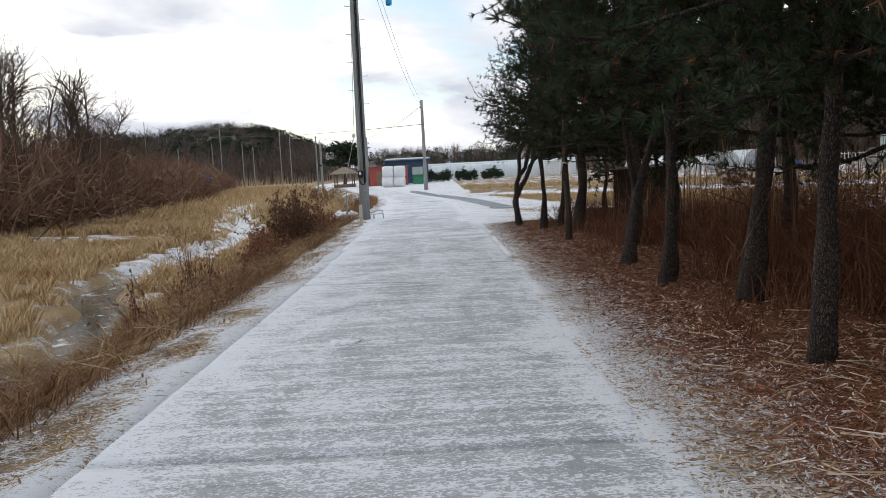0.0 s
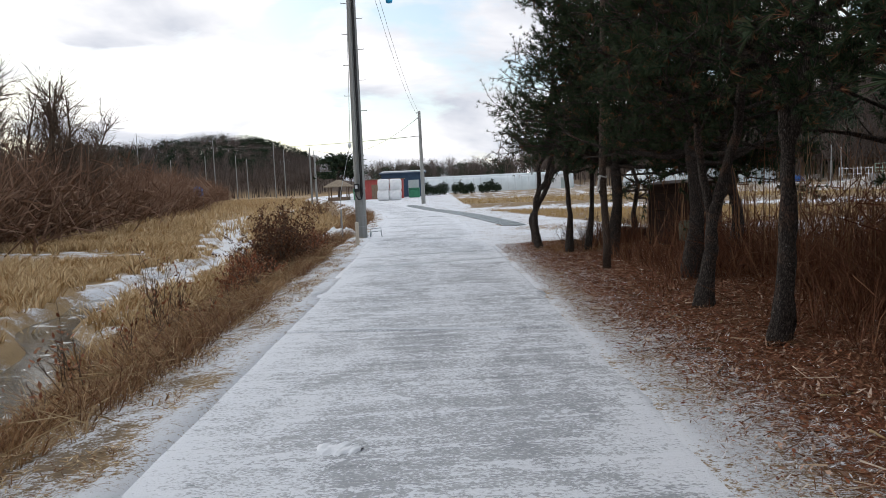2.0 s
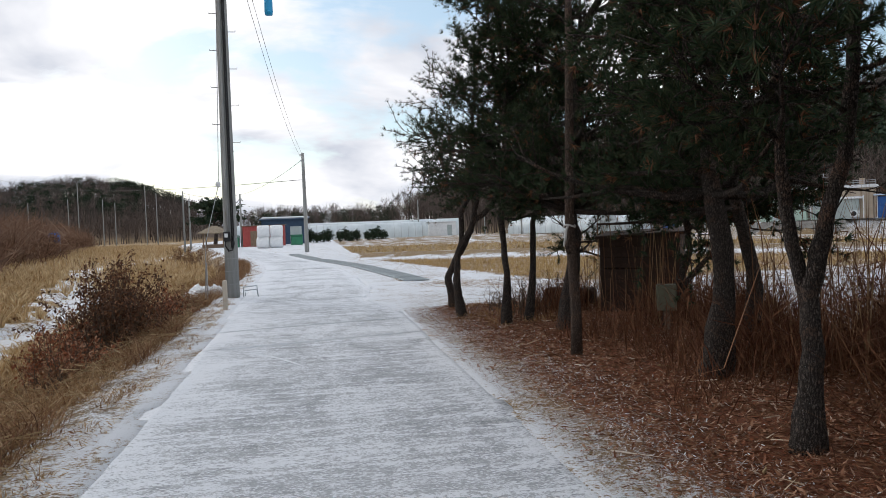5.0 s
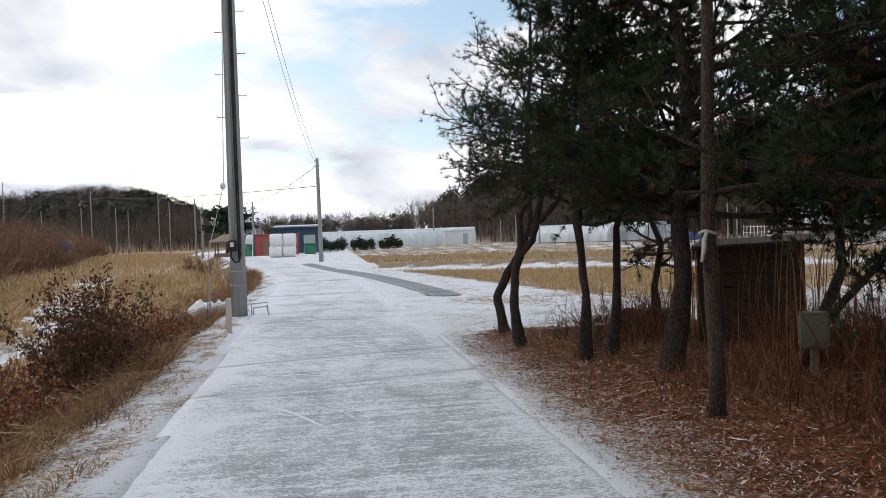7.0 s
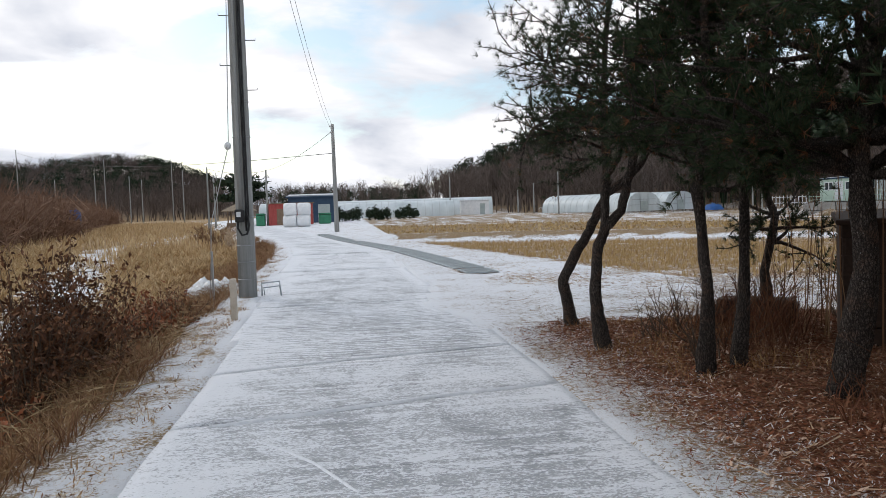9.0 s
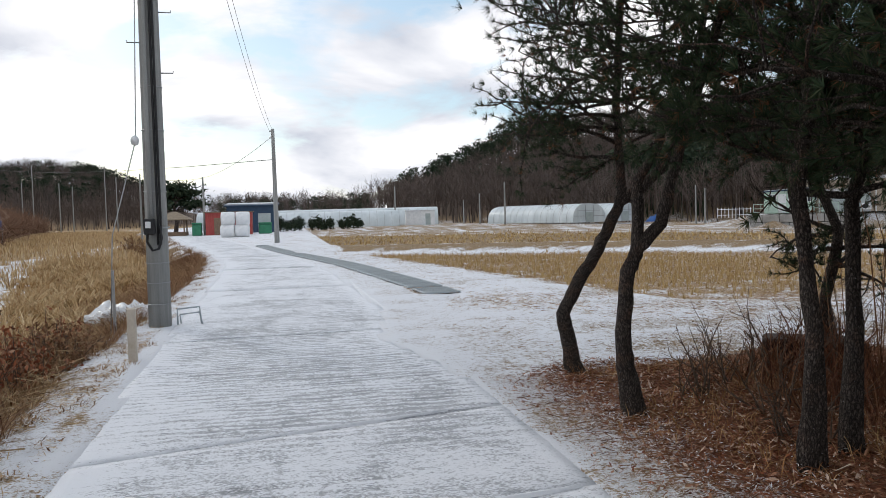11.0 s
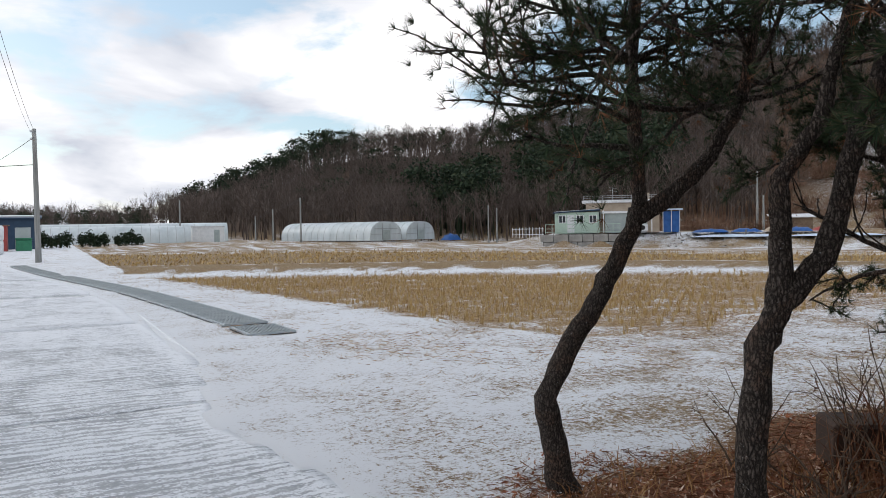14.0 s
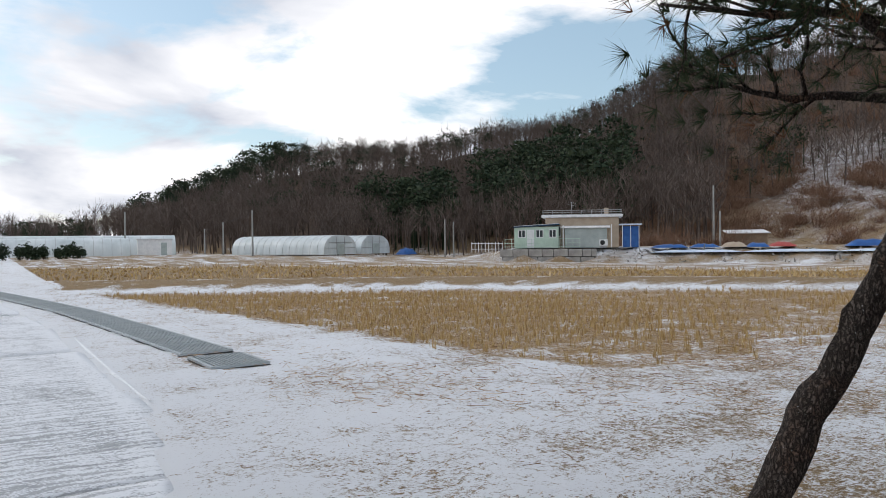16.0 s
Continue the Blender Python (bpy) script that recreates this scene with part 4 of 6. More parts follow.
second = utility_pole((-0.95, 59.7, -0.1), 7.2, 0.16, 0.10, "weathered wooden-brown utility pole at the field edge", lean=(-0.004, 0))
for z in (6.6, 7.0):
    part("insulator", lathe("insulator", [(0.02, 0), (0.06, 0.02), (0.06, 0.1), (0.02, 0.13)], M_WHITE, 8), second, "", (-0.18, 0, z))
FAR_POLES = [(-16.4, 101.9, 7.0), (-17.3, 111.9, 6.5), (-8.7, 92.9, 6.0), (-62.6, 219.3, 16.6), (-46.5, 223.4, 16.0), (-81.5, 212.8, 19.0), (-56.9, 220.9, 12.1), (-54.0, 221.7, 11.2),
             (-64.9, 218.6, 12.3), (30.05, 115.9, 5.9), (31.5, 136.3, 4.9), (31.1, 146.7, 4.0), (58.6, 113.9, 4.8), (59.9, 113.6, 4.4), (72.8, 76.4, 7.7), (71.0, 74.0, 4.6), (16.0, 128.0, 6.0), (-40.0, 205.0, 12.5), (-36.0, 230.0, 13.0), (-70.0, 205.0, 11.0)]
for x, y, ztop in FAR_POLES:
    zb = float(ground_z(x, y))
    utility_pole((x, y, zb - 0.1), ztop - zb + 0.1, 0.14 if y < 150 else 0.15, 0.09, "distant grey utility pole", group="distant utility poles")


def wire(points, sag, r=0.008):
    """A hanging line through its points."""
    path = []
    for a, b in zip(points[:-1], points[1:]):
        for i in range(12):
            q = i / 12
            p = Vector(a).lerp(Vector(b), q)
            p.z -= sag * 4 * q * (1 - q)
            path.append(p)
    path.append(Vector(points[-1]))
    thing("overhead_wire", label="thin dark overhead wire between utility poles", category="wire", group="overhead wires", mesh=tube("overhead_wire", path, r, M_BLACK, 4))


wire([(-1.95, 21.85, 9.6), (-0.95, 59.7, 6.9)], 0.8)
wire([(-2.0, 21.85, 9.2), (-1.0, 59.7, 6.6)], 0.9)
wire([(-0.95, 59.7, 6.7), (-8.7, 92.9, 5.9), (-16.4, 101.9, 6.8)], 0.4, 0.015)
wire([(-0.95, 59.7, 5.2), (-81.5, 212.8, 18.4)], 2.0, 0.02)
wire([(30.05, 115.9, 5.8), (31.5, 136.3, 4.8), (31.1, 146.7, 3.9)], 0.3, 0.018)
wire([(72.8, 76.4, 6.0), (60.5, 77.0, 4.2)], 0.4, 0.015)
wire([(72.8, 76.4, 6.6), (92.0, 66.0, 6.2)], 0.4, 0.015)


# ---- steel drain grate along the apron ----
def grate_centre(y):
    return np.interp(y, [24.5, 25.6, 28, 33.5, 37, 40, 44, 50, 54], [2.52, 2.46, 2.22, 1.62, 1.05, 0.5, -0.25, -1.15, -1.7])


drain = thing("drain_grate", label="long grey steel grating over a roadside drain", category="drain grate")
ys = [24.35, 25.5] + [25.70 + 1.0 * k for k in range(29)]
for y0 in ys:
    if y0 == 25.5:
        continue
    y1 = y0 + (1.02 if y0 < 25 else 0.985)
    c0, c1 = float(grate_centre(y0)), float(grate_centre(y1))
    ang = math.degrees(math.atan2(c0 - c1, y1 - y0))
    w = 0.68
    items = []
    L = y1 - y0
    for k in range(15):
        xx = -w / 2 + w * k / 14
        items.append((xx, 0, 0.012, L))
    V, F = [], []

    def bar(cx, cy, sx, sy, sz=0.03):
        q = len(V)
        for dz in (0, sz):
            for dx, dy in ((-1, -1), (1, -1), (1, 1), (-1, 1)):
                V.append((cx + dx * sx / 2, cy + dy * sy / 2, dz))
        for f in ((3, 2, 1, 0), (4, 5, 6, 7), (0, 1, 5, 4), (1, 2, 6, 5), (2, 3, 7, 6), (3, 0, 4, 7)):
            F.append(tuple(q + i for i in f))
    for k in range(14):
        bar(-w / 2 + w * (k + 0.5) / 14, L / 2, 0.014, L - 0.02)
    for k in range(9):
        bar(0, L * (k + 0.5) / 9, w, 0.012, 0.024)
    bar(-w / 2, L / 2, 0.03, L)
    bar(w / 2, L / 2, 0.03, L)
    bar(0, 0.012, w, 0.022)
    bar(0, L - 0.012, w, 0.022)
    part("grate_panel", mesh_of("grate_panel", V, F, M_GRATE), drain, "", (c0, y0, 0.012), (0, 0, ang))
# flat black sheet under the bars: the drain's inner shade as colour, no recess
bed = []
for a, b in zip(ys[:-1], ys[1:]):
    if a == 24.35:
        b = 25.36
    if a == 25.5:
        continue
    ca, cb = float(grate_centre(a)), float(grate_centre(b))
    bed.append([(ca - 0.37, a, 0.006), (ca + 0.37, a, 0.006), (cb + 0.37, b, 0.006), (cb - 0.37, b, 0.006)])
part("channel", quads_of("channel", bed, M_BLACK), drain, "flat black sheet for the shade below the grating")


# ---- far farm buildings ----
def greenhouse(at, rz, width, length, height, label, hoops=14, door=True):
    top = thing("greenhouse", at, rz, label, "greenhouse", "plastic greenhouses")
    n = 16

    def arch(k, grow=0.0):
        a = math.pi * k / n
        c, s = math.cos(a), math.sin(a)
        return -(width / 2 + grow) * (abs(c) ** 0.75) * (1 if c > 0 else -1), (height + grow) * (s ** 0.72)
    V, F = [], []
    rows = 10
    for j in range(rows + 1):
        for k in range(n + 1):
            x, z = arch(k, 0.02 if j % 2 else 0.0)
            V.append((x, length * j / rows, z))
    for j in range(rows):
        for k in range(n):
            q = j * (n + 1) + k
            F.append((q, q + 1, q + n + 2, q + n + 1))
    part("film_cover", mesh_of("film_cover", V, F, M_FILM, True), top, "milky plastic film cover")
    for y in (0.0, length):
        V = [(*((arch(k)[0], y, arch(k)[1])),) for k in range(n + 1)]
        part("end_wall", mesh_of("end_wall", V, [tuple(range(n + 1))], M_FILM), top, "milky plastic end wall")
    for h in range(hoops + 1):
        path = [(arch(k, 0.035)[0], length * h / hoops, arch(k, 0.035)[1]) for k in range(n + 1)]
        part("hoop", tube("hoop", path, 0.02, M_STEEL, 5), top)
    for z in (0.33, 0.62):
        xx = width / 2 * 0.93 if z < 0.5 else width / 2 * 0.72
        part("end_bar", box("end_bar", (2 * xx, 0.06, 0.06), M_STEEL, 0.01), top, "", (0, -0.03, z * height))
    for x in (-0.9, 0.9):
        part("end_bar", box("end_bar", (0.06, 0.06, height * 0.9), M_STEEL, 0.01), top, "", (x, -0.03, 0))
    if door:
        part("door", box("door", (1.7, 0.05, height * 0.55), M_GREYWALL, 0.01), top, "grey sliding door", (0, -0.06, 0))
    return top


greenhouse((47.2, 126.7, -0.35), 25, 7.4, 21, 3.0, "arched plastic-film greenhouse with snow-dusted top")
greenhouse((54.9, 130.1, -0.35), 25, 7.4, 21, 3.0, "arched plastic-film greenhouse standing beside its twin")
greenhouse((16.5, 128.5, -0.1), 86, 5.2, 18, 2.5, "long low plastic greenhouse behind a hedge", 16, False)
greenhouse((25.0, 141.0, -0.1), 84, 6.0, 40, 3.0, "long pale plastic greenhouse at the back", 24, False)
tank = thing("water_tank", (-30.5, 99.0, float(ground_z(-30.5, 99.0))), 15, "blue plastic water tank on a steel stand", "tank")
for dx in (-0.6, 0.6):
    for dy in (-0.6, 0.6):
        part("leg", box("leg", (0.09, 0.09, 1.5), M_STEEL, 0.01), tank, "", (dx, dy, 0))
part("deck", box("deck", (1.5, 1.5, 0.08), M_STEEL, 0.01), tank, "", (0, 0, 1.5))
part("barrel", lathe("barrel", [(0.05, 0.0), (0.62, 0.0), (0.66, 0.06), (0.66, 0.5), (0.69, 0.55), (0.66, 0.6), (0.66, 1.05), (0.5, 1.25), (0.18, 1.32), (0.16, 1.42), (0.02, 1.43)], M_BLUE, 18), tank, "blue ribbed barrel", (0, 0, 1.58))
hut = thing("white_hut", (20.6, 132.6, -0.1), -6, "small white box hut beside the greenhouses", "hut")
part("wall", box("wall", (4.6, 3.0, 2.3), M_WHITE, 0.03), hut)
part("roof", box("roof", (4.9, 3.3, 0.14), M_ROOFSNOW, 0.03), hut, "snow-dusted flat roof", (0, 0, 2.3))
part("door", box("door", (0.8, 0.06, 1.8), M_GREYWALL, 0.01), hut, "", (1.2, -1.51, 0.05))


def leafy(name, at, size, n, mat, seed, label, category, group=""):
    """A shrub or hedge of many small leaves on short stems."""
    rng = np.random.default_rng(seed)
    top = thing(name, at, label=label, category=category, group=group)
    p = rng.normal(size=(n, 3))
    p /= np.linalg.norm(p, axis=1, keepdims=True)
    p *= rng.uniform(0.35, 1.0, (n, 1)) * (1 + 0.25 * np.sin(p[:, :1] * 7 + p[:, 1:2] * 5))
    p = p * np.array(size) * 0.5 + np.array((0, 0, size[2] * 0.5))
    d = rng.normal(size=(n, 3))
    d /= np.linalg.norm(d, axis=1, keepdims=True)
    e = np.cross(d, rng.normal(size=(n, 3)))
    e /= np.linalg.norm(e, axis=1, keepdims=True)
    s = min(size) * 0.10 * rng.uniform(0.6, 1.3, (n, 1))
    part("foliage", quads_of("foliage", np.stack([p - d * s - e * s * 0.5, p + d * s - e * s * 0.5, p + d * s * 1.1 + e * s * 0.5, p - d * s * 0.9 + e * s * 0.6], axis=1), mat), top)
    part("stems", tubes("stems", [([(0, 0, -0.05), (float(rng.normal() * size[0] * 0.12), float(rng.normal() * size[1] * 0.12), size[2] * 0.7)], [0.05, 0.015]) for _ in range(5)], M_TWIG, 4), top)
    return top


for k in range(15):
    q = k / 14
    if k in (5, 10):
        continue
    leafy("hedge_shrub", (-1.9 + 10.6 * q, 102.0 + 8.0 * q, 0.0), (1.25, 1.0, 1.55 + 0.3 * math.sin(k * 2.1)), 420, M_FARPINE, 300 + k, "dark evergreen hedge shrub before the greenhouses", "shrub", "hedge row")

# round silage bales
for k, (x, z) in enumerate(((-5.42, 0.0), (-4.2, 0.0), (-5.4, 1.08), (-4.15, 1.08))):
    rng = np.random.default_rng(400 + k)
    prof = [(0.05, -0.6), (0.48, -0.6), (0.57, -0.54), (0.60, -0.3), (0.59, 0.0), (0.60, 0.3), (0.575, 0.53), (0.50, 0.6), (0.05, 0.6)]
    me = lathe("wrapping", prof, M_WRAP, 24)
    for v in me.vertices:
        v.co *= 1 + 0.03 * noise.noise(Vector((v.co.x * 2.5 + k * 5, v.co.y * 2.5, v.co.z * 2.5)))
    b = thing("silage_bale", (x, 80.2, 0.55 + z), label="white film-wrapped round silage bale in a stack", category="bale", group="stack of bales")
    part("wrapping", me, b, "", (0, 0, 0), (0, 90, 4 * k - 6))

red = thing("red_container", (-6.2, 93.2, 0.0), label="red steel storage container with an open front", category="container")
part("body", box("body", (4.6, 2.4, 2.3), M_RED, 0.03), red)
for k in range(12):
    part("rib", box("rib", (0.10, 0.04, 2.1), M_RED, 0.01), red, "", (-2.1 + 0.38 * k, -1.215, 0.1))
part("roof_sheet", box("roof_sheet", (4.9, 2.7, 0.08), M_WOOD, 0.01), red, "rusty roof sheet", (0, 0, 2.3))
# the body is closed; this panel's colour stands for shade inside the opening
part("shadow_bay", box("shadow_bay", (1.7, 0.08, 1.7), M_WOOD, 0.01), red, "brown panel standing in for the shaded open bay", (-0.6, -1.24, 0.05))
navy = thing("blue_shed", (-4.3, 103.4, 0.0), label="dark blue sheet-metal shed with a mono-pitch roof", category="shed")
part("wall", box("wall", (5.6, 4.0, 3.1), M_NAVY, 0.03), navy)
roof = box("roof", (6.2, 4.6, 0.14), M_NAVY, 0.02)
part("roof", roof, navy, "blue sheet roof", (0, 0, 3.2), (4, 0, 0))
part("snow_cover", box("snow_cover", (5.8, 2.2, 0.05), M_ROOFSNOW, 0.02), navy, "thin snow on the roof", (0, 0.6, 3.40), (4, 0, 0))
part("door", box("door", (1.4, 0.06, 2.2), M_GREYWALL, 0.01), navy, "", (1.4, -2.02, 0))
for x, y, w, h, m, lab in ((-9.4, 92.6, 0.9, 1.3, M_GREEN, "green waste container beside the lane"), (-2.6, 93.2, 1.3, 1.15, M_GREEN, "green lidded waste container by the shed")):
    g = thing("waste_container", (x, y, 0.0), label=lab, category="container")
    part("body", box("body", (w, 1.1, h * 0.85), m, 0.05), g)
    part("lid", box("lid", (w * 1.06, 1.2, h * 0.15), m, 0.05, segs=2), g, "", (0, 0, h * 0.85), (-4, 0, 0))

gz = thing("pavilion", (-12.0, 95.5, 0.0), label="small timber rest pavilion with a thatched hip roof", category="pavilion")
for dx in (-1.1, 1.1):
    for dy in (-1.1, 1.1):
        part("post", box("post", (0.14, 0.14, 1.75), M_WOOD, 0.01), gz, "", (dx, dy, 0))
part("deck", box("deck", (2.5, 2.5, 0.4), M_WOOD, 0.02), gz)
part("roof", mesh_of("roof", [(-1.7, -1.7, 1.65), (1.7, -1.7, 1.65), (1.7, 1.7, 1.65), (-1.7, 1.7, 1.65), (-0.25, 0, 2.55), (0.25, 0, 2.55), (-1.7, -1.7, 1.75), (1.7, -1.7, 1.75), (1.7, 1.7, 1.75), (-1.7, 1.7, 1.75)],
     [(3, 2, 1, 0), (0, 1, 7, 6), (1, 2, 8, 7), (2, 3, 9, 8), (3, 0, 6, 9), (6, 7, 5, 4), (7, 8, 5), (8, 9, 4, 5), (9, 6, 4)], M_THATCH), gz, "thatched roof")

# ---- the house on its terrace ----
HZ = -41.3


def on_terrace(s, d, z=0.68):
    """A place s metres along the terrace wall and d metres behind it."""
    return (45.9 + 0.75 * s + 0.66 * d, 80.85 - 0.66 * s + 0.75 * d, z)


wall = thing("retaining_wall", on_terrace(0, 0, -1.1), HZ, "grey stone retaining wall with dark mortar cracks", "wall")
rng = np.random.default_rng(5)
rowz = 0.0
for row in range(2):
    h = (0.92, 0.82)[row]
    s = -0.3 * (row % 2)
    while s < 9.4:
        w = float(rng.uniform(0.7, 1.7))
        w = min(w, 9.6 - s)
        if w > 0.2:
            part("stone", box("stone", (w - 0.05, 0.42, h - 0.05), M_STONE, 0.05), wall, "", (s + w / 2, 0.1 + float(rng.uniform(-0.03, 0.03)), rowz), (0, float(rng.uniform(-2, 2)), 0))
        s += w
    rowz += h
part("mortar_core", box("mortar_core", (9.5, 0.3, 1.7), M_BLACK, 0.01), wall, "dark recessed joints", (4.7, 0.16, 0))


def window(parent, at, w, h, mull=1):
    fr = part("window", box("window", (w, 0.06, h), M_WHITE, 0.01), parent, "white-framed window", at)
    for k in range(mull + 1):
        pw = (w - 0.08 * (mull + 2)) / (mull + 1)
        part("pane", box("pane", (pw, 0.03, h - 0.16), M_GLASS, 0.004), fr, "", (-w / 2 + 0.08 + pw / 2 + k * (pw + 0.08), -0.03, 0.08))


annex = thing("site_cabin", on_terrace(3.4, 2.6), HZ, "pale green prefabricated cabin with white windows", "cabin")
part("wall", box("wall", (4.6, 2.6, 2.25), M_CREAM, 0.02), annex)
part("roof", box("roof", (4.9, 3.0, 0.12), M_NAVY, 0.02), annex, "blue-edged roof sheet", (0, 0, 2.28), (0, -3, 0))
part("snow_cover", box("snow_cover", (4.7, 2.7, 0.05), M_ROOFSNOW, 0.02), annex, "", (0, 0.1, 2.42), (0, -3, 0))
for dx in (-1.5, 0.35, 1.7):
    window(annex, (dx, -1.31, 1.1), 0.8, 0.85)
part("door", box("door", (0.75, 0.06, 1.9), M_WHITE, 0.01), annex, "white door", (-0.6, -1.31, 0.05))
house = thing("house", on_terrace(8.1, 5.2), HZ, "flat-roofed tan plaster house with roof railing", "house")
part("wall", box("wall", (7.6, 5.0, 3.2), M_PLASTER, 0.02), house)
roof = part("roof", box("roof", (8.4, 5.8, 0.28), M_ROOFSNOW, 0.03), house, "flat concrete roof with thin snow", (0, 0, 3.2))
for z in (0.28, 0.52, 0.72):
    part("rail", box("rail", (8.2, 0.06, 0.06), M_STEEL, 0.01), roof, "", (0, -2.75, z))
for k in range(9):
    part("rail_post", box("rail_post", (0.06, 0.06, 0.5), M_STEEL, 0.01), roof, "", (-4.05 + k * 1.01, -2.75, 0.27))
window(house, (-2.7, -2.51, 1.2), 1.0, 1.1)
porch = part("porch", box("porch", (4.3, 1.4, 2.1), M_GREYWALL, 0.02), house, "grey sheet-clad porch", (0.4, -3.1, 0))
part("porch_roof", box("porch_roof", (5.0, 1.8, 0.1), M_ROOFSNOW, 0.02), porch, "snow-dusted lean-to roof", (0, 0, 2.15), (7, 0, 0))
for dx in (-1.9, 3.0):
    part("porch_post", box("porch_post", (0.1, 0.1, 2.4), M_WHITE, 0.01), house, "", (dx, -4.1, 0))
part("chimney", box("chimney", (0.5, 0.5, 0.9), M_PLASTER, 0.02), house, "", (2.6, 1.0, 3.4))
mast = thing("aerial_mast", on_terrace(7.0, 6.0, 4.1), HZ, "thin rooftop television aerial mast", "aerial")
part("mast", tube("mast", [(0, 0, 0), (0, 0, 1.6)], 0.03, M_STEEL, 6), mast)
for z in (1.2, 1.5):
    part("crossbar", box("crossbar", (0.9, 0.03, 0.03), M_STEEL, 0.005), mast, "", (0, 0, z), (0, 12, 0))
ac = thing("outdoor_unit", on_terrace(10.3, 1.5), HZ, "white air-conditioner outdoor unit beside the porch", "air conditioner")
part("case", box("case", (0.85, 0.35, 0.65), M_WHITE, 0.03), ac, "", (0, 0, 0.2))
part("fan_grille", lathe("fan_grille", [(0.02, 0), (0.24, 0), (0.25, 0.02), (0.24, 0.03)], M_BLACK, 16), ac, "dark round grille", (-0.1, -0.18, 0.53), (90, 0, 0))
part("feet", box("feet", (0.7, 0.3, 0.2), M_STEEL, 0.01), ac)
booth = thing("blue_booth", on_terrace(13.1, 3.2), HZ, "bright blue panelled booth beside the house", "booth")
for dx, m in ((-0.42, M_BLUE), (0.42, M_BLUE)):
    part("panel", box("panel", (0.78, 1.2, 2.2), m, 0.02), booth, "", (dx, 0, 0))
part("canopy", box("canopy", (2.3, 1.8, 0.14), M_PALETARP, 0.02), booth, "pale blue canopy", (0, -0.1, 2.32))
for dx in (-0.84, 0.0, 0.84):
    part("frame_post", box("frame_post", (0.07, 0.07, 2.3), M_WHITE, 0.01), booth, "white frame post", (dx, -0.64, 0))
# fence at the terrace end and clutter
fence = thing("metal_fence", on_terrace(-3.4, 1.0, 0.3), HZ, "pale metal fence at the end of the terrace", "fence")
for k in range(10):
    part("picket", box("picket", (0.06, 0.05, 1.1), M_WHITE, 0.01), fence, "", (0.36 * k, 0, 0))
for z in (0.3, 0.9):
    part("rail", box("rail", (3.4, 0.05, 0.06), M_WHITE, 0.01), fence, "", (1.65, 0.03, z))
green_rail = thing("green_fence", on_terrace(0.2, 0.45, 0.68), HZ, "light green mesh fence along the wall top", "fence")
for k in range(12):
    part("post", box("post", (0.05, 0.05, 1.0), M_CREAM, 0.01), green_rail, "", (0.7 * k, 0, 0))
for z in (0.15, 0.5, 0.95):
    part("rail", box("rail", (7.8, 0.04, 0.05), M_CREAM, 0.01), green_rail, "", (3.85, 0.03, z))


def tarp(at, rz, size, mat, seed, label):
    """A creased sheet thrown over a low heap."""
    nx, ny = 18, 8
    V, F = [], []
    for j in range(ny + 1):
        for i in range(nx + 1):
            u, v = i / nx * 2 - 1, j / ny * 2 - 1
            hump = max(0.0, (1 - abs(u) ** 4) * (1 - abs(v) ** 3))
            z = size[2] * hump * (0.75 + 0.35 * noise.noise((u * 4 + seed, v * 2.5, seed * 1.7))) + 0.03
            V.append((u * size[0] / 2 * (1 + 0.05 * noise.noise((v * 3, seed, 0))), v * size[1] / 2 * (1 + 0.1 * noise.noise((u * 5, seed, 2))), z))
    for j in range(ny):
        for i in range(nx):
            q = j * (nx + 1) + i
            F.append((q, q + 1, q + nx + 2, q + nx + 1))
    t = thing("tarpaulin", at, rz, label, "tarpaulin", "covered heaps")
    part("sheet", mesh_of("sheet", V, F, mat, True), t)


for k, (s, d, w, h, m, lab) in enumerate(((17.0, 2.8, 3.6, 0.7, M_BLUE, "crumpled blue tarpaulin over a heap"), (20.5, 2.8, 3.0, 0.8, M_BLUE, "crumpled blue tarpaulin over a heap"),
        (23.4, 3.0, 2.4, 1.0, M_PLASTER, "brown cloth thrown over a heap"), (25.6, 2.8, 2.2, 0.9, M_BLUE, "crumpled blue tarpaulin over a heap"), (28.0, 3.0, 2.6, 0.8, M_RED, "faded red sheet over stacked goods"),
        (36.5, 3.0, 5.0, 1.3, M_BLUE, "large blue tarpaulin over stacked goods"), (19.5, 1.5, 9.0, 0.5, M_PALETARP, "pale plastic sheet along the terrace edge"), (28.5, 1.5, 9.0, 0.5, M_PALETARP, "pale plastic sheet along the terrace edge"),
        (37.5, 1.5, 9.0, 0.5, M_PALETARP, "pale plastic sheet along the terrace edge"))):
    x, y, z = on_terrace(s, d)
    tarp((x, y, float(ground_z(x, y)) - 0.02), HZ, (w, 1.6, h * 0.62), m, k + 1.0, lab)
tarp((59.5, 128.0, -0.6), 20, (3.4, 2.4, 1.2), M_BLUE, 21.0, "blue and white tarpaulin beside the greenhouse")
shed = thing("low_shed", on_terrace(27.0, 16.0, float(ground_z(*on_terrace(27.0, 16.0)[:2]))), HZ, "low open shed with a snow-covered roof", "shed")
part("wall", box("wall", (4.2, 3.0, 1.5), M_WOOD, 0.02), shed)
part("roof", box("roof", (4.8, 3.6, 0.12), M_ROOFSNOW, 0.03), shed, "snow-covered roof", (0, 0, 1.55), (6, 0, 0))

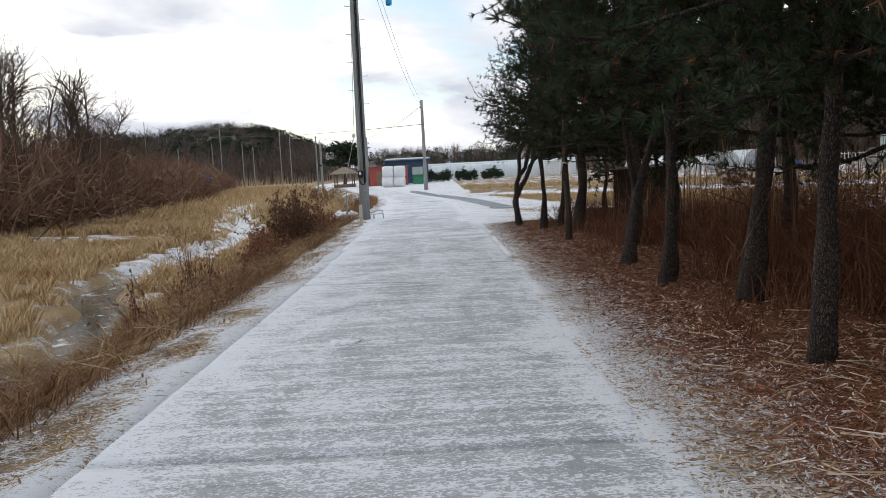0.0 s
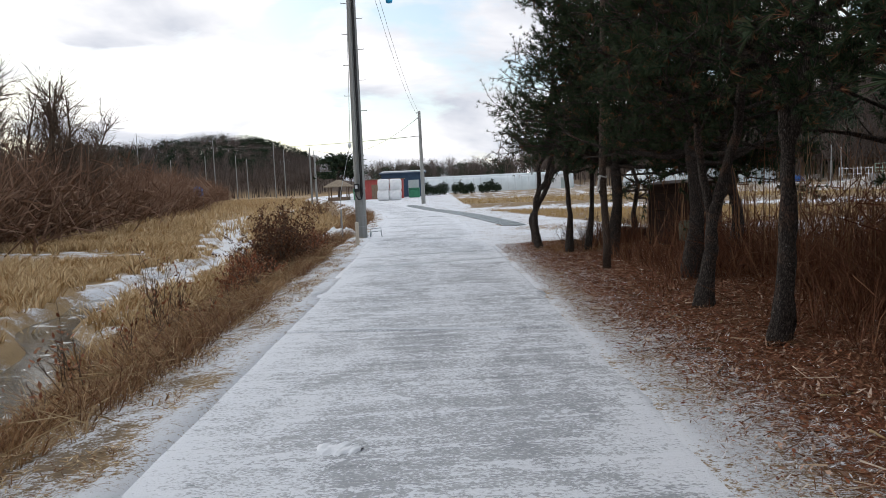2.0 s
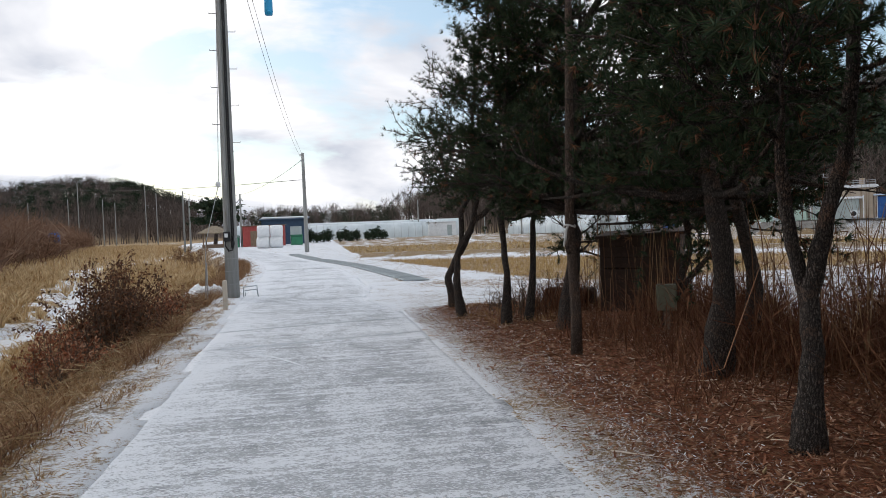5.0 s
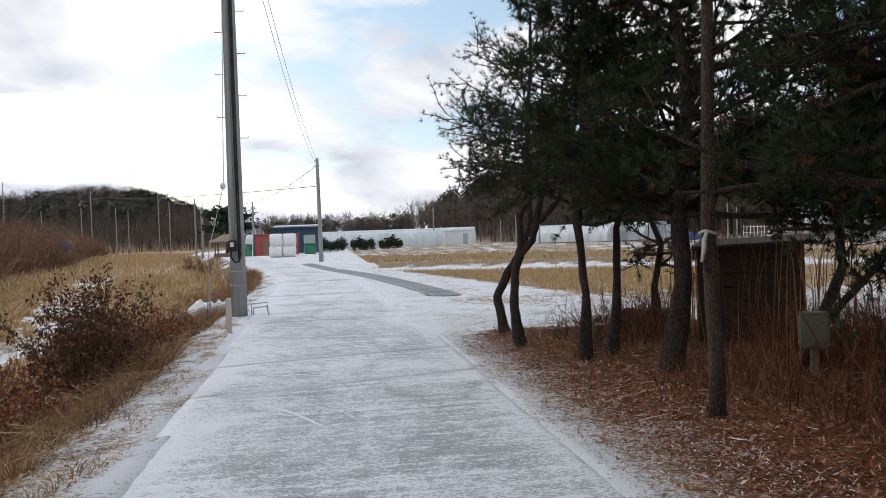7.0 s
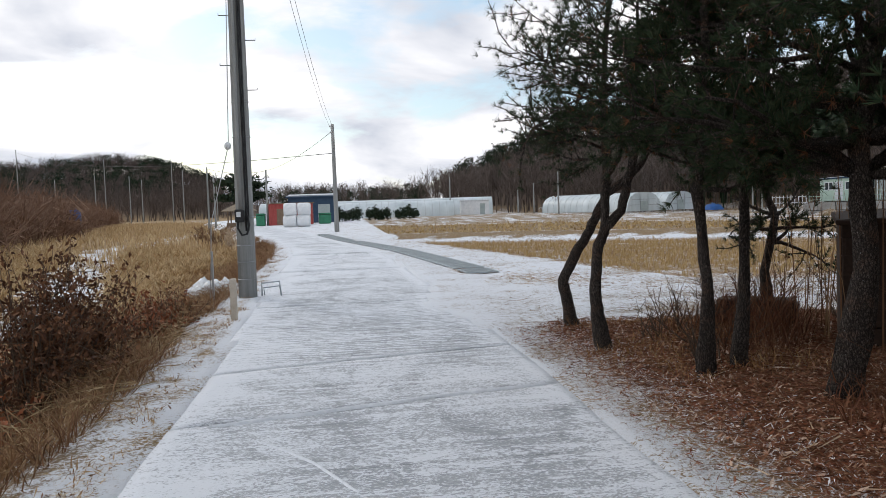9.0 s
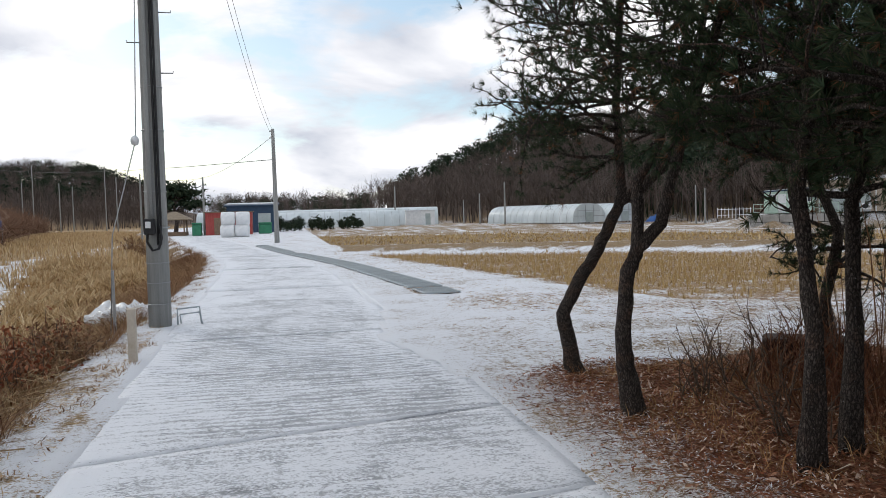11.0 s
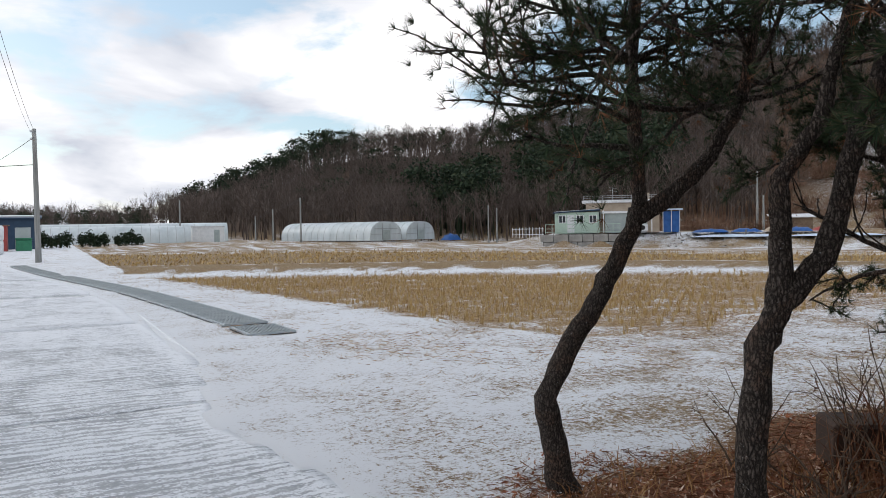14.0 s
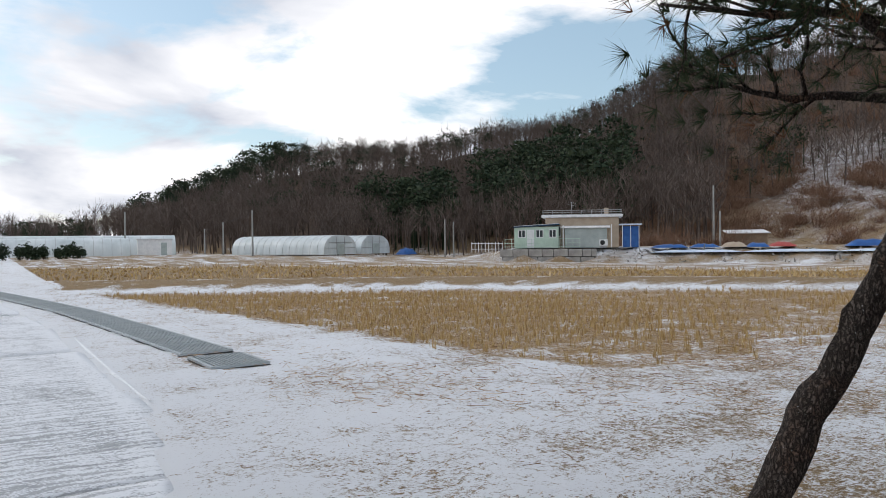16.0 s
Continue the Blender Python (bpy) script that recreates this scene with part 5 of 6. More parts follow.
# a white sack dumped in the verge weeds
sack = thing("feed_sack", (-2.85, 23.1, float(ground_z(-2.85, 23.1)) + 0.02), 20, "crumpled white plastic sack lying in weeds", "sack")
V, F = [], []
for j in range(25):
    for i in range(33):
        a, u = 2 * math.pi * i / 32, j / 24
        r = math.sin(math.pi * min(0.98, max(0.02, u))) ** 0.5
        x, y, z = (u - 0.5) * 1.0, 0.30 * r * math.cos(a), 0.17 * r * math.sin(a) + 0.12
        k = 1 + 0.55 * noise.noise((u * 6, math.cos(a) * 2.2, math.sin(a) * 2.2)) + 0.3 * noise.noise((u * 15, math.cos(a) * 5, math.sin(a) * 5))
        V.append((x, y * k, max(-0.05, z * k)))
for j in range(24):
    for i in range(32):
        q = j * 33 + i
        F.append((q, q + 1, q + 34, q + 33))
part("sheet", mesh_of("sheet", V, F, M_WRAP, True), sack)

# ---- left lying in the grove ----
cabinet = thing("meter_cabinet", (4.15, 12.55, 0.05), -25, "small drab olive cabinet on a post among pines", "cabinet")
part("post", box("post", (0.07, 0.07, 0.32), M_WOOD, 0.01), cabinet)
part("case", box("case", (0.24, 0.18, 0.32), M_OLIVE, 0.012), cabinet, "drab olive case", (0, 0, 0.27))
part("door", box("door", (0.20, 0.016, 0.27), M_OLIVE, 0.006), cabinet, "", (0, -0.095, 0.295))
crate = thing("board_hutch", (4.85, 14.8, 0.02), -32, "dark weathered board hutch standing in the undergrowth", "hutch")
for dx in (-0.54, 0.54):
    for dy in (-0.4, 0.4):
        part("corner_post", box("corner_post", (0.07, 0.07, 1.20), M_CRATE, 0.008), crate, "", (dx, dy, 0))
for q in range(7):
    for dy in (-0.43, 0.43):
        part("board", box("board", (1.16 - 0.02 * (q % 3), 0.025, 0.155), M_CRATE, 0.006), crate, "", (0.01 * (q % 2), dy, 0.06 + 0.163 * q), (0, 0.6 * ((q * 5) % 3 - 1), 0))
    for dx in (-0.575, 0.575):
        part("board", box("board", (0.025, 0.82, 0.155), M_CRATE, 0.006), crate, "", (dx, 0, 0.06 + 0.163 * q))
part("lid", box("lid", (1.34, 1.05, 0.05), M_CRATE, 0.012), crate, "warped dark lid board", (0.04, -0.02, 1.20), (3, -2, 0))
block = thing("timber_block", (4.15, 16.25, 0.0), -35, "squat dark weathered timber block by the shrubs", "timber")
part("beam", box("beam", (0.8, 0.34, 0.33), M_CRATE, 0.02), block)
part("end_cap", box("end_cap", (0.03, 0.28, 0.27), M_CRATE, 0.01), block, "", (0.41, 0, 0.02))


def patchy(x, y, s, seed):
    """A cheap uneven field between 0 and 1."""
    return 0.5 + 0.25 * (np.sin(x * s + seed) * np.cos(y * s * 0.8 + seed * 2) + np.sin((x + y) * s * 0.63 + seed * 3) * np.cos((x - 0.6 * y) * s * 1.4))


# ---- woods on the hills ----
def strips(a, b, w, rng):
    """Thin triangles from a to b (n, 3), w wide at the foot."""
    d = b - a
    s = np.cross(d, rng.normal(size=a.shape))
    s /= np.linalg.norm(s, axis=1, keepdims=True) + 1e-9
    return np.stack([a + s * w, a - s * w, b], axis=1)


def bare_form(rng, h):
    """Triangles of a leafless tree of height h."""
    out = []
    top = np.array((rng.normal() * 0.08 * h, rng.normal() * 0.08 * h, h * 0.92))
    for k in range(2):
        out.append(strips(np.zeros((1, 3)), top[None], h * 0.014, rng))
    n = 13
    q = rng.uniform(0.28, 0.9, n)
    a = top[None] * q[:, None]
    az = rng.uniform(0, 2 * np.pi, n)
    L = h * (0.42 - 0.28 * q) * rng.uniform(0.8, 1.25, n)
    b = a + np.stack([np.cos(az) * L * 0.75, np.sin(az) * L * 0.75, L * 0.8], axis=1)
    out.append(strips(a, b, h * 0.006, rng))
    m = 7
    u = rng.uniform(0.3, 1.0, (n, m, 1))
    s = (a[:, None] + (b - a)[:, None] * u).reshape(-1, 3)
    e = s + rng.normal(size=s.shape) * h * 0.06 + np.array((0, 0, h * 0.10))
    out.append(strips(s, e, h * 0.0034, rng))
    return np.concatenate(out)


def pine_form(rng, h):
    """Needle clumps of a distant pine of height h: a bare lower trunk and flattened layers."""
    n = 9
    q = np.sort(rng.uniform(0.5, 0.98, n))
    az = rng.uniform(0, 2 * np.pi, n)
    r = h * 0.20 * (1.15 - q * 0.75) * rng.uniform(0.4, 1.2, n)
    c = np.stack([np.cos(az) * r, np.sin(az) * r, q * h], axis=1)
    p = np.repeat(c, 16, 0)
    o = rng.normal(size=p.shape) * np.array((0.085, 0.085, 0.035)) * h
    p = p + o
    d = rng.normal(size=p.shape) * np.array((1, 1, 0.5))
    d /= np.linalg.norm(d, axis=1, keepdims=True)
    e = np.cross(d, rng.normal(size=p.shape))
    e /= np.linalg.norm(e, axis=1, keepdims=True)
    s = h * 0.035 * rng.uniform(0.6, 1.3, (len(p), 1))
    stem = strips(np.zeros((3, 3)), np.tile(np.array((0, 0, h * 0.95)), (3, 1)) + rng.normal(size=(3, 3)) * 0.1, h * 0.016, rng)
    return np.concatenate([stem, np.stack([p + d * s, p - d * s * 0.5 + e * s * 0.7, p - d * s * 0.5 - e * s * 0.7], axis=1)])


def wood_positions(rng, n, az0, az1, k0, k1, power=1.0):
    az = rng.uniform(az0, az1, n)
    d0, d1 = np.interp(az, HILL_AZ, HILL_D0), np.interp(az, HILL_AZ, HILL_D1)
    dist = d0 + (d1 - d0) * (k0 + (k1 - k0) * rng.random(n) ** power)
    x, y = np.sin(np.radians(az)) * dist, 15 + np.cos(np.radians(az)) * dist
    return x, y, ground_z(x, y)


def plant(forms, x, y, z, rng, lo, hi):
    out = []
    for k in range(len(x)):
        f = forms[int(rng.integers(len(forms)))]
        a, s = rng.uniform(0, 2 * np.pi), rng.uniform(lo, hi)
        c, n = math.cos(a) * s, math.sin(a) * s
        R = np.array(((c, -n, 0), (n, c, 0), (0, 0, s)))
        out.append(f @ R.T + np.array((x[k], y[k], z[k] - 0.2)))
    return np.concatenate(out)


rng = np.random.default_rng(77)
BARE = [bare_form(rng, 10.0) for _ in range(8)]
PINES = [pine_form(rng, 10.0) for _ in range(8)]
bare_sets, pine_sets = [], []
for n, az0, az1, k0, k1, lo, hi in ((2300, 7.6, 50, -0.08, 1.05, 0.75, 1.15), (700, 8, 60, 0.85, 1.08, 0.7, 1.0), (700, 46, 80, 0.15, 1.0, 0.6, 1.0), (2600, -50, -9, -0.15, 1.05, 0.8, 1.2), (450, -26, -9, 0.85, 1.06, 0.8, 1.15), (500, -12, 8, 0.0, 1.1, 0.7, 1.3)):
    bare_sets.append(plant(BARE, *wood_positions(rng, n, az0, az1, k0, k1), rng, lo, hi))
for n, az0, az1, k0, k1, lo, hi in ((120, 8, 20, 0.8, 1.06, 0.9, 1.4), (60, 8, 30, 0.2, 0.9, 0.7, 1.1), (90, 20, 60, 0.85, 1.04, 0.7, 1.05), (60, 25, 31, 0.0, 0.25, 0.9, 1.4), (170, 33, 44, 0.0, 0.45, 0.9, 1.4), (110, 45, 75, 0.1, 0.9, 0.4, 0.8), (190, -24, -12, 0.3, 1.02, 0.8, 1.15), (110, -14.5, -9, 0.9, 1.06, 0.9, 1.3), (110, -60, -22, 0.6, 1.05, 0.8, 1.2), (170, -5, 6, 0.05, 1.0, 0.6, 1.0)):
    pine_sets.append(plant(PINES, *wood_positions(rng, n, az0, az1, k0, k1), rng, lo, hi))
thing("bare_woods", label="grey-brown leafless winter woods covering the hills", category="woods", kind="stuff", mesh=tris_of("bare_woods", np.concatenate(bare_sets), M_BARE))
thing("pine_woods", label="dark green pines scattered along the wooded hills", category="woods", kind="stuff", mesh=tris_of("pine_woods", np.concatenate(pine_sets), M_FARPINE))


# ---- bare trees and brush beyond the meadow ----
def bare_tree(at, h, seed, label):
    rg = np.random.default_rng(seed)
    top = thing("bare_tree", at, label=label, category="tree", group="bare trees beyond the meadow")
    trunk = bend(rg, (0, 0, -0.2), (rg.normal() * 0.1, rg.normal() * 0.1, 1), h * 0.95, 7, 0.06, 0.05)
    part("trunk", tube("trunk", trunk, [h * 0.016 * (1 - 0.85 * i / 7) for i in range(8)], M_TWIG, 6), top)
    for k in range(34):
        q = rg.uniform(0.8, 6.5)
        i = int(q)
        p = trunk[i].lerp(trunk[i + 1], q - i)
        az = rg.uniform(0, 2 * math.pi)
        limb = bend(rg, p, (math.cos(az), math.sin(az), 1.05), h * rg.uniform(0.22, 0.46) * (1.15 - q / 9), 5, 0.16, 0.04)
        wood = [(limb, [0.034, 0.028, 0.023, 0.018, 0.013, 0.009])]
        for s in range(10):
            j = int(rg.integers(1, 5))
            tw = bend(rg, limb[j], (limb[j + 1] - limb[j]).normalized() + Vector(rg.normal(size=3) * 0.5), h * rg.uniform(0.07, 0.18), 3, 0.18, 0.05)
            wood.append((tw, [0.014, 0.012, 0.010, 0.007]))
        part("branch", tubes("branch", wood, M_TWIG, 3), top)


for k, (x, y, h) in enumerate(((-19.0, 34.0, 8.4), (-21.8, 35.0, 9.4), (-24.5, 39.5, 9.8), (-19.8, 43.0, 7.8), (-20.5, 36, 8.6), (-22.6, 38.5, 9.6), (-20.5, 40.5, 8.8), (-23.8, 42, 10.2), (-21.8, 44, 9.4), (-22.2, 47, 8.8), (-25.5, 47, 9.6), (-23.0, 50, 8.0), (-26.0, 53, 8.2), (-23.6, 54.5, 7.0), (-27.5, 60, 7.4), (-25.6, 58, 5.0), (-29.5, 70, 6.4), (-32, 82, 6.6), (-35, 92, 7.0), (-28, 64, 5.4))):
    bare_tree((x, y, float(ground_z(x, y))), h, 600 + k, "tall leafless tree with upswept grey-brown branches")


def blades(rng, x, y, h, w, lean, z=None, heading=None):
    """Bent blades: two feet, two mid points and a tip each."""
    n = len(x)
    z = ground_z(x, y) - 0.02 if z is None else z
    b = np.stack([x, y, z], axis=1)
    a = rng.uniform(0, 2 * np.pi, n)
    s = np.stack([np.cos(a), np.sin(a), np.zeros(n)], axis=1) * (w * rng.uniform(0.7, 1.3, n))[:, None] if not np.isscalar(w) else np.stack([np.cos(a), np.sin(a), np.zeros(n)], axis=1) * w * rng.uniform(0.7, 1.3, (n, 1))
    t = rng.uniform(0, 2 * np.pi, n) if heading is None else heading
    off = np.stack([np.cos(t), np.sin(t), np.zeros(n)], axis=1) * (h * lean * rng.uniform(0.2, 1.2, n))[:, None]
    up = np.stack([np.zeros(n), np.zeros(n), h], axis=1)
    mid = b + off * 0.35 + up * 0.62
    return np.stack([b - s, b + s, mid + s * 0.75, mid - s * 0.75, b + off + up], axis=1)


def scatter(rng, n, x0, x1, y0, y1, keep):
    x, y = rng.uniform(x0, x1, n), rng.uniform(y0, y1, n)
    k = keep(x, y)
    k = k if k.dtype == bool else rng.random(n) < k
    return x[k], y[k]


def tussocks(rng, x, y, m, r):
    """Spread m blades round each centre; returns their places and the way each one falls."""
    X, Y = np.repeat(x, m), np.repeat(y, m)
    a, q = rng.uniform(0, 2 * np.pi, len(X)), r * np.sqrt(rng.random(len(X)))
    comb = np.repeat(rng.normal(1.0, 1.2, len(x)), m)
    fall = np.arctan2(np.sin(a) + 0.7 * np.sin(comb), np.cos(a) + 0.7 * np.cos(comb)) + rng.normal(size=len(X)) * 0.35
    return X + np.cos(a) * q, Y + np.sin(a) * q, fall


def rel_left(x, y):
    return road_left(y) - x


# brush at the meadow's edge
rng = np.random.default_rng(31)
edge_x = lambda y: np.interp(y, [20, 30, 60, 90, 140, 220], [-16.5, -18, -24, -30, -44, -60])
ty = rng.uniform(22, 200, 1500) ** 1.0
tx = edge_x(ty) - 0.8 - np.abs(rng.normal(size=1500)) * 6.0
BUSH = []
for k in range(6):
    n = 150
    a = rng.normal(size=(n, 3)) * np.array((0.35, 0.35, 0.0))
    b = a + rng.normal(size=(n, 3)) * np.array((0.45, 0.45, 0.25)) + np.array((0, 0, 1.0)) * rng.uniform(0.3, 1.0, (n, 1))
    m = a + (b - a) * rng.uniform(0.3, 0.8, (n, 1))
    BUSH.append(np.concatenate([strips(a, b, 0.012, rng), strips(m, m + rng.normal(size=(n, 3)) * 0.22 + np.array((0, 0, 0.12)), 0.010, rng), strips(m, m + rng.normal(size=(n, 3)) * 0.22, 0.012, rng)]))
thing("brush_thicket", label="dense brown leafless brush along the meadow edge", category="brush", kind="stuff", mesh=tris_of("brush_thicket", plant(BUSH, tx, ty, ground_z(tx, ty) + 0.15, rng, 2.2, 4.4), blades_mat("brush_twigs", (0.115, 0.062, 0.040), (0.19, 0.11, 0.072), (0.29, 0.19, 0.135))))
n = 2600
hx, hy = rng.uniform(44, 210, n), rng.uniform(30, 190, n)
d = (hx - 45.9) * 0.66 + (hy - 80.85) * 0.75
ok = (d > 13) & (np.hypot(hx, hy - 15) < 250) & (patchy(hx, hy, 0.12, 2.0) > 0.42) & (np.degrees(np.arctan2(hx, hy - 15)) > 36)
thing("hillside_brush", label="brown scrub on the slope behind the house", category="brush", kind="stuff", mesh=tris_of("hillside_brush", plant(BUSH, hx[ok], hy[ok], ground_z(hx[ok], hy[ok]), rng, 1.2, 3.0), bpy.data.materials["brush_twigs"]))

# ---- meadow grass ----
rng = np.random.default_rng(41)


def open_ice(x, y):
    """0 on the frozen stream and the bare snowy hollow, 1 in full grass."""
    wide = np.where(y > 18, 0.95, 0.5)
    k = smooth(wide, wide + 0.9, np.abs(x - stream_x(y)))
    return k * smooth(0.7, 1.3, np.hypot((x + 13.5) / 3.0, (y - 28) / 2.2))


x, y = scatter(rng, 17000, -26, -3.0, 0, 62, lambda x, y: ((rel_left(x, y) > 2.0) & (x > edge_x(y) - 1)) * (0.35 + 0.65 * smooth(0.3, 0.6, patchy(x, y, 0.9, 1.0))) * (1 - 0.7 * smooth(25, 60, y)) * (0.08 + 0.92 * open_ice(x, y)))
size = np.repeat(rng.uniform(0.6, 1.25, len(x)), 26)
x, y, fall = tussocks(rng, x, y, 26, 0.11)
h = rng.uniform(0.14, 0.44, len(x)) * (0.5 + 0.7 * patchy(x, y, 0.5, 4.0)) * size
thing("meadow_grass", label="tangled straw-coloured dry grass filling the meadow", category="grass", kind="stuff", mesh=ribbons_of("meadow_grass", blades(rng, x, y, h, 0.004 + 0.0005 * np.clip(y, 0, 40), 1.15, heading=fall), M_STRAW))
x, y = scatter(rng, 60000, -22, -3.0, 2, 50, lambda x, y: (rel_left(x, y) > 2.0) * smooth(0.45, 0.65, patchy(x, y, 1.4, 5.0)) * open_ice(x, y))
thing("meadow_sedge", label="tawny clumps of flattened sedge in the meadow", category="grass", kind="stuff", mesh=ribbons_of("meadow_sedge", blades(rng, x, y, rng.uniform(0.10, 0.34, len(x)), 0.004 + 0.0004 * np.clip(y, 0, 40), 1.6), M_SEDGE))
x, y = scatter(rng, 52000, -70, -4, 40, 190, lambda x, y: ((rel_left(x, y) > 2.0) & (x > edge_x(y) - 1)) * 0.9)
thing("far_meadow_grass", label="pale dry grass of the far meadow", category="grass", kind="stuff", mesh=ribbons_of("far_meadow_grass", blades(rng, x, y, rng.uniform(0.25, 0.6, len(x)), 0.035, 0.5), M_STRAW))

# ---- verge ----
worn = lambda x, y: smooth(0.40, 0.56, 0.55 * patchy(x, y, 2.9, 2.0) + 0.45 * patchy(x, y, 7.3, 5.0))
x, y = scatter(rng, 7500, -5.2, -1.45, -2, 40, lambda x, y: ((rel_left(x, y) > 0.03) & (rel_left(x, y) < 3.3)) * np.where(rel_left(x, y) < 0.75, 0.30 * worn(x, y) * smooth(0.0, 0.4, rel_left(x, y)), 0.4 + 0.6 * worn(x, y)))
size = np.repeat(rng.uniform(0.5, 1.3, len(x)), 24)
x, y, fall = tussocks(rng, x, y, 24, 0.075)
h = rng.uniform(0.05, 0.27, len(x)) * (0.3 + 0.9 * smooth(0.3, 1.3, rel_left(x, y))) * size
thing("verge_grass", label="tufts of dry grass on the snowy road verge", category="grass", kind="stuff", mesh=ribbons_of("verge_grass", blades(rng, x, y, h, 0.0042, 1.2, heading=fall), M_VERGE))
x, y = scatter(rng, 120000, -5.2, -1.6, -2, 60, lambda x, y: ((rel_left(x, y) > 0.55) & (rel_left(x, y) < 2.9)) * smooth(0.36, 0.6, patchy(x, y, 1.2, 7.0)))
thing("verge_weeds", label="brown dead weeds leaning over the verge", category="weeds", kind="stuff", mesh=ribbons_of("verge_weeds", blades(rng, x, y, rng.uniform(0.10, 0.38, len(x)), 0.0045, 1.8), M_WEED))
x, y = scatter(rng, 9000, -4.6, -2.0, -2, 24, lambda x, y: ((rel_left(x, y) > 0.6) & (rel_left(x, y) < 2.4)) * worn(x, y))
thing("fallen_stalks", label="long rust-brown stalks fallen across the bank", category="weeds", kind="stuff", mesh=tris_of("fallen_stalks", strips(*(lambda b, d: (b - d, b + d))(np.stack([x, y, ground_z(x, y) + rng.uniform(0.03, 0.22, len(x))], axis=1), rng.normal(size=(len(x), 3)) * np.array((0.16, 0.16, 0.06))), 0.005, rng), M_CANE))
x, y = scatter(rng, 30000, -16, -1.9, 24, 100, lambda x, y: ((rel_left(x, y) > 0.55) & (rel_left(x, y) < 3.6)) * 0.7)
thing("far_verge_weeds", label="brown weeds lining the far road bend", category="weeds", kind="stuff", mesh=ribbons_of("far_verge_weeds", blades(rng, x, y, rng.uniform(0.1, 0.42, len(x)) * (1 - 0.5 * smooth(35, 60, y)), 0.010, 0.7), M_WEED))


def weed_shrub(at, w, h, stems, leaves, seed, label, group="", name="dead_shrub", leaf=0.03, mat=None):
    """A dead shrub: arching stems, side twigs and shrivelled leaves."""
    rg = np.random.default_rng(seed)
    top = thing(name, at, label=label, category="shrub", group=group)
    P = []
    for k in range(stems):
        az = rg.uniform(0, 2 * math.pi)
        lean = abs(rg.normal()) * 0.45
        p = bend(rg, (rg.normal() * w * 0.16, rg.normal() * w * 0.16, -0.05), (math.cos(az) * lean * w, math.sin(az) * lean * w, h * 0.8), h * rg.uniform(0.55, 1.1), 6, 0.10, -0.02)
        wood = [(p, [0.009, 0.008, 0.007, 0.006, 0.004, 0.003, 0.002])]
        for s in range(4):
            i = int(rg.integers(1, 6))
            t = bend(rg, p[i], (p[i + 1 if i < 6 else i] - p[i - 1]).normalized() + Vector(rg.normal(size=3) * 0.7), h * rg.uniform(0.12, 0.32), 3, 0.2, 0.0)
            wood.append((t, [0.004, 0.0035, 0.003, 0.002]))
            P += t[1:]
        P += p[2:]
        part("stem", tubes("stem", wood, M_TWIG, 3), top)
    P = np.array([tuple(p) for p in P])
    P = P[rg.integers(len(P), size=leaves)] + rg.normal(size=(leaves, 3)) * 0.025
    d = rg.normal(size=P.shape) + np.array((0, 0, -0.7))
    d /= np.linalg.norm(d, axis=1, keepdims=True)
    e = np.cross(d, rg.normal(size=P.shape))
    e /= np.linalg.norm(e, axis=1, keepdims=True)
    s = leaf * rg.uniform(0.5, 1.4, (leaves, 1))
    part("leaves", quads_of("leaves", np.stack([P, P + d * s + e * s * 0.5, P + d * s * 2, P + d * s * 0.9 - e * s * 0.4], axis=1), mat or M_LEAF), top, "shrivelled brown leaves")
    return top


for k, (x, y, w, h, st, lv, m) in enumerate(((-3.1, 15.4, 0.9, 1.55, 50, 4000, M_SHRIVEL), (-3.2, 16.6, 1.0, 1.5, 50, 4000, M_SHRIVEL), (-3.45, 17.4, 1.0, 1.45, 40, 2600, M_SHRIVEL), (-3.8, 14.9, 0.9, 1.0, 32, 1600, M_LEAF),
        (-2.85, 18.3, 0.9, 0.75, 30, 1300, M_LEAF), (-3.2, 14.2, 0.9, 0.8, 30, 1300, M_LEAF), (-2.95, 12.7, 0.8, 0.55, 26, 800, M_WEED), (-4.3, 18.2, 0.9, 1.2, 26, 1100, M_SHRIVEL), (-2.8, 19.6, 0.8, 0.6, 24, 700, M_WEED),
        (-3.9, 16.4, 0.9, 0.9, 26, 1100, M_LEAF), (-3.3, 10.8, 0.8, 0.5, 24, 600, M_WEED), (-3.2, 21.2, 0.9, 0.7, 24, 700, M_LEAF))):
    weed_shrub((x, y, float(ground_z(x, y))), w, h, st, lv, 700 + k, "bushy dead shrub hung with shrivelled brown leaves", "dead shrubs on the verge", mat=m, leaf=0.028)
for k, (x, y, h) in enumerate(((-4.7, 13.3, 1.55), (-3.35, 7.3, 1.0), (-3.3, 8.4, 0.8), (-4.1, 11.6, 0.9), (-3.5, 4.6, 0.7), (-4.4, 13.2, 1.0), (-3.3, 18.2, 0.9), (-2.7, 9.2, 0.6), (-2.9, 5.6, 0.5))):
    weed_shrub((x, y, float(ground_z(x, y))), 0.5, h, 9, 110, 740 + k, "thin dead weed with a few dark leaves", "tall weeds on the bank", "tall_weed")
for k, (x, y) in enumerate(((-9.3, 62.0), (-12.0, 72.0))):
    weed_shrub((x, y, float(ground_z(x, y))), 1.4, 1.5, 30, 600, 760 + k, "rust-brown dead shrub beside the bend", "dead shrubs on the verge", leaf=0.06, mat=M_WEED)

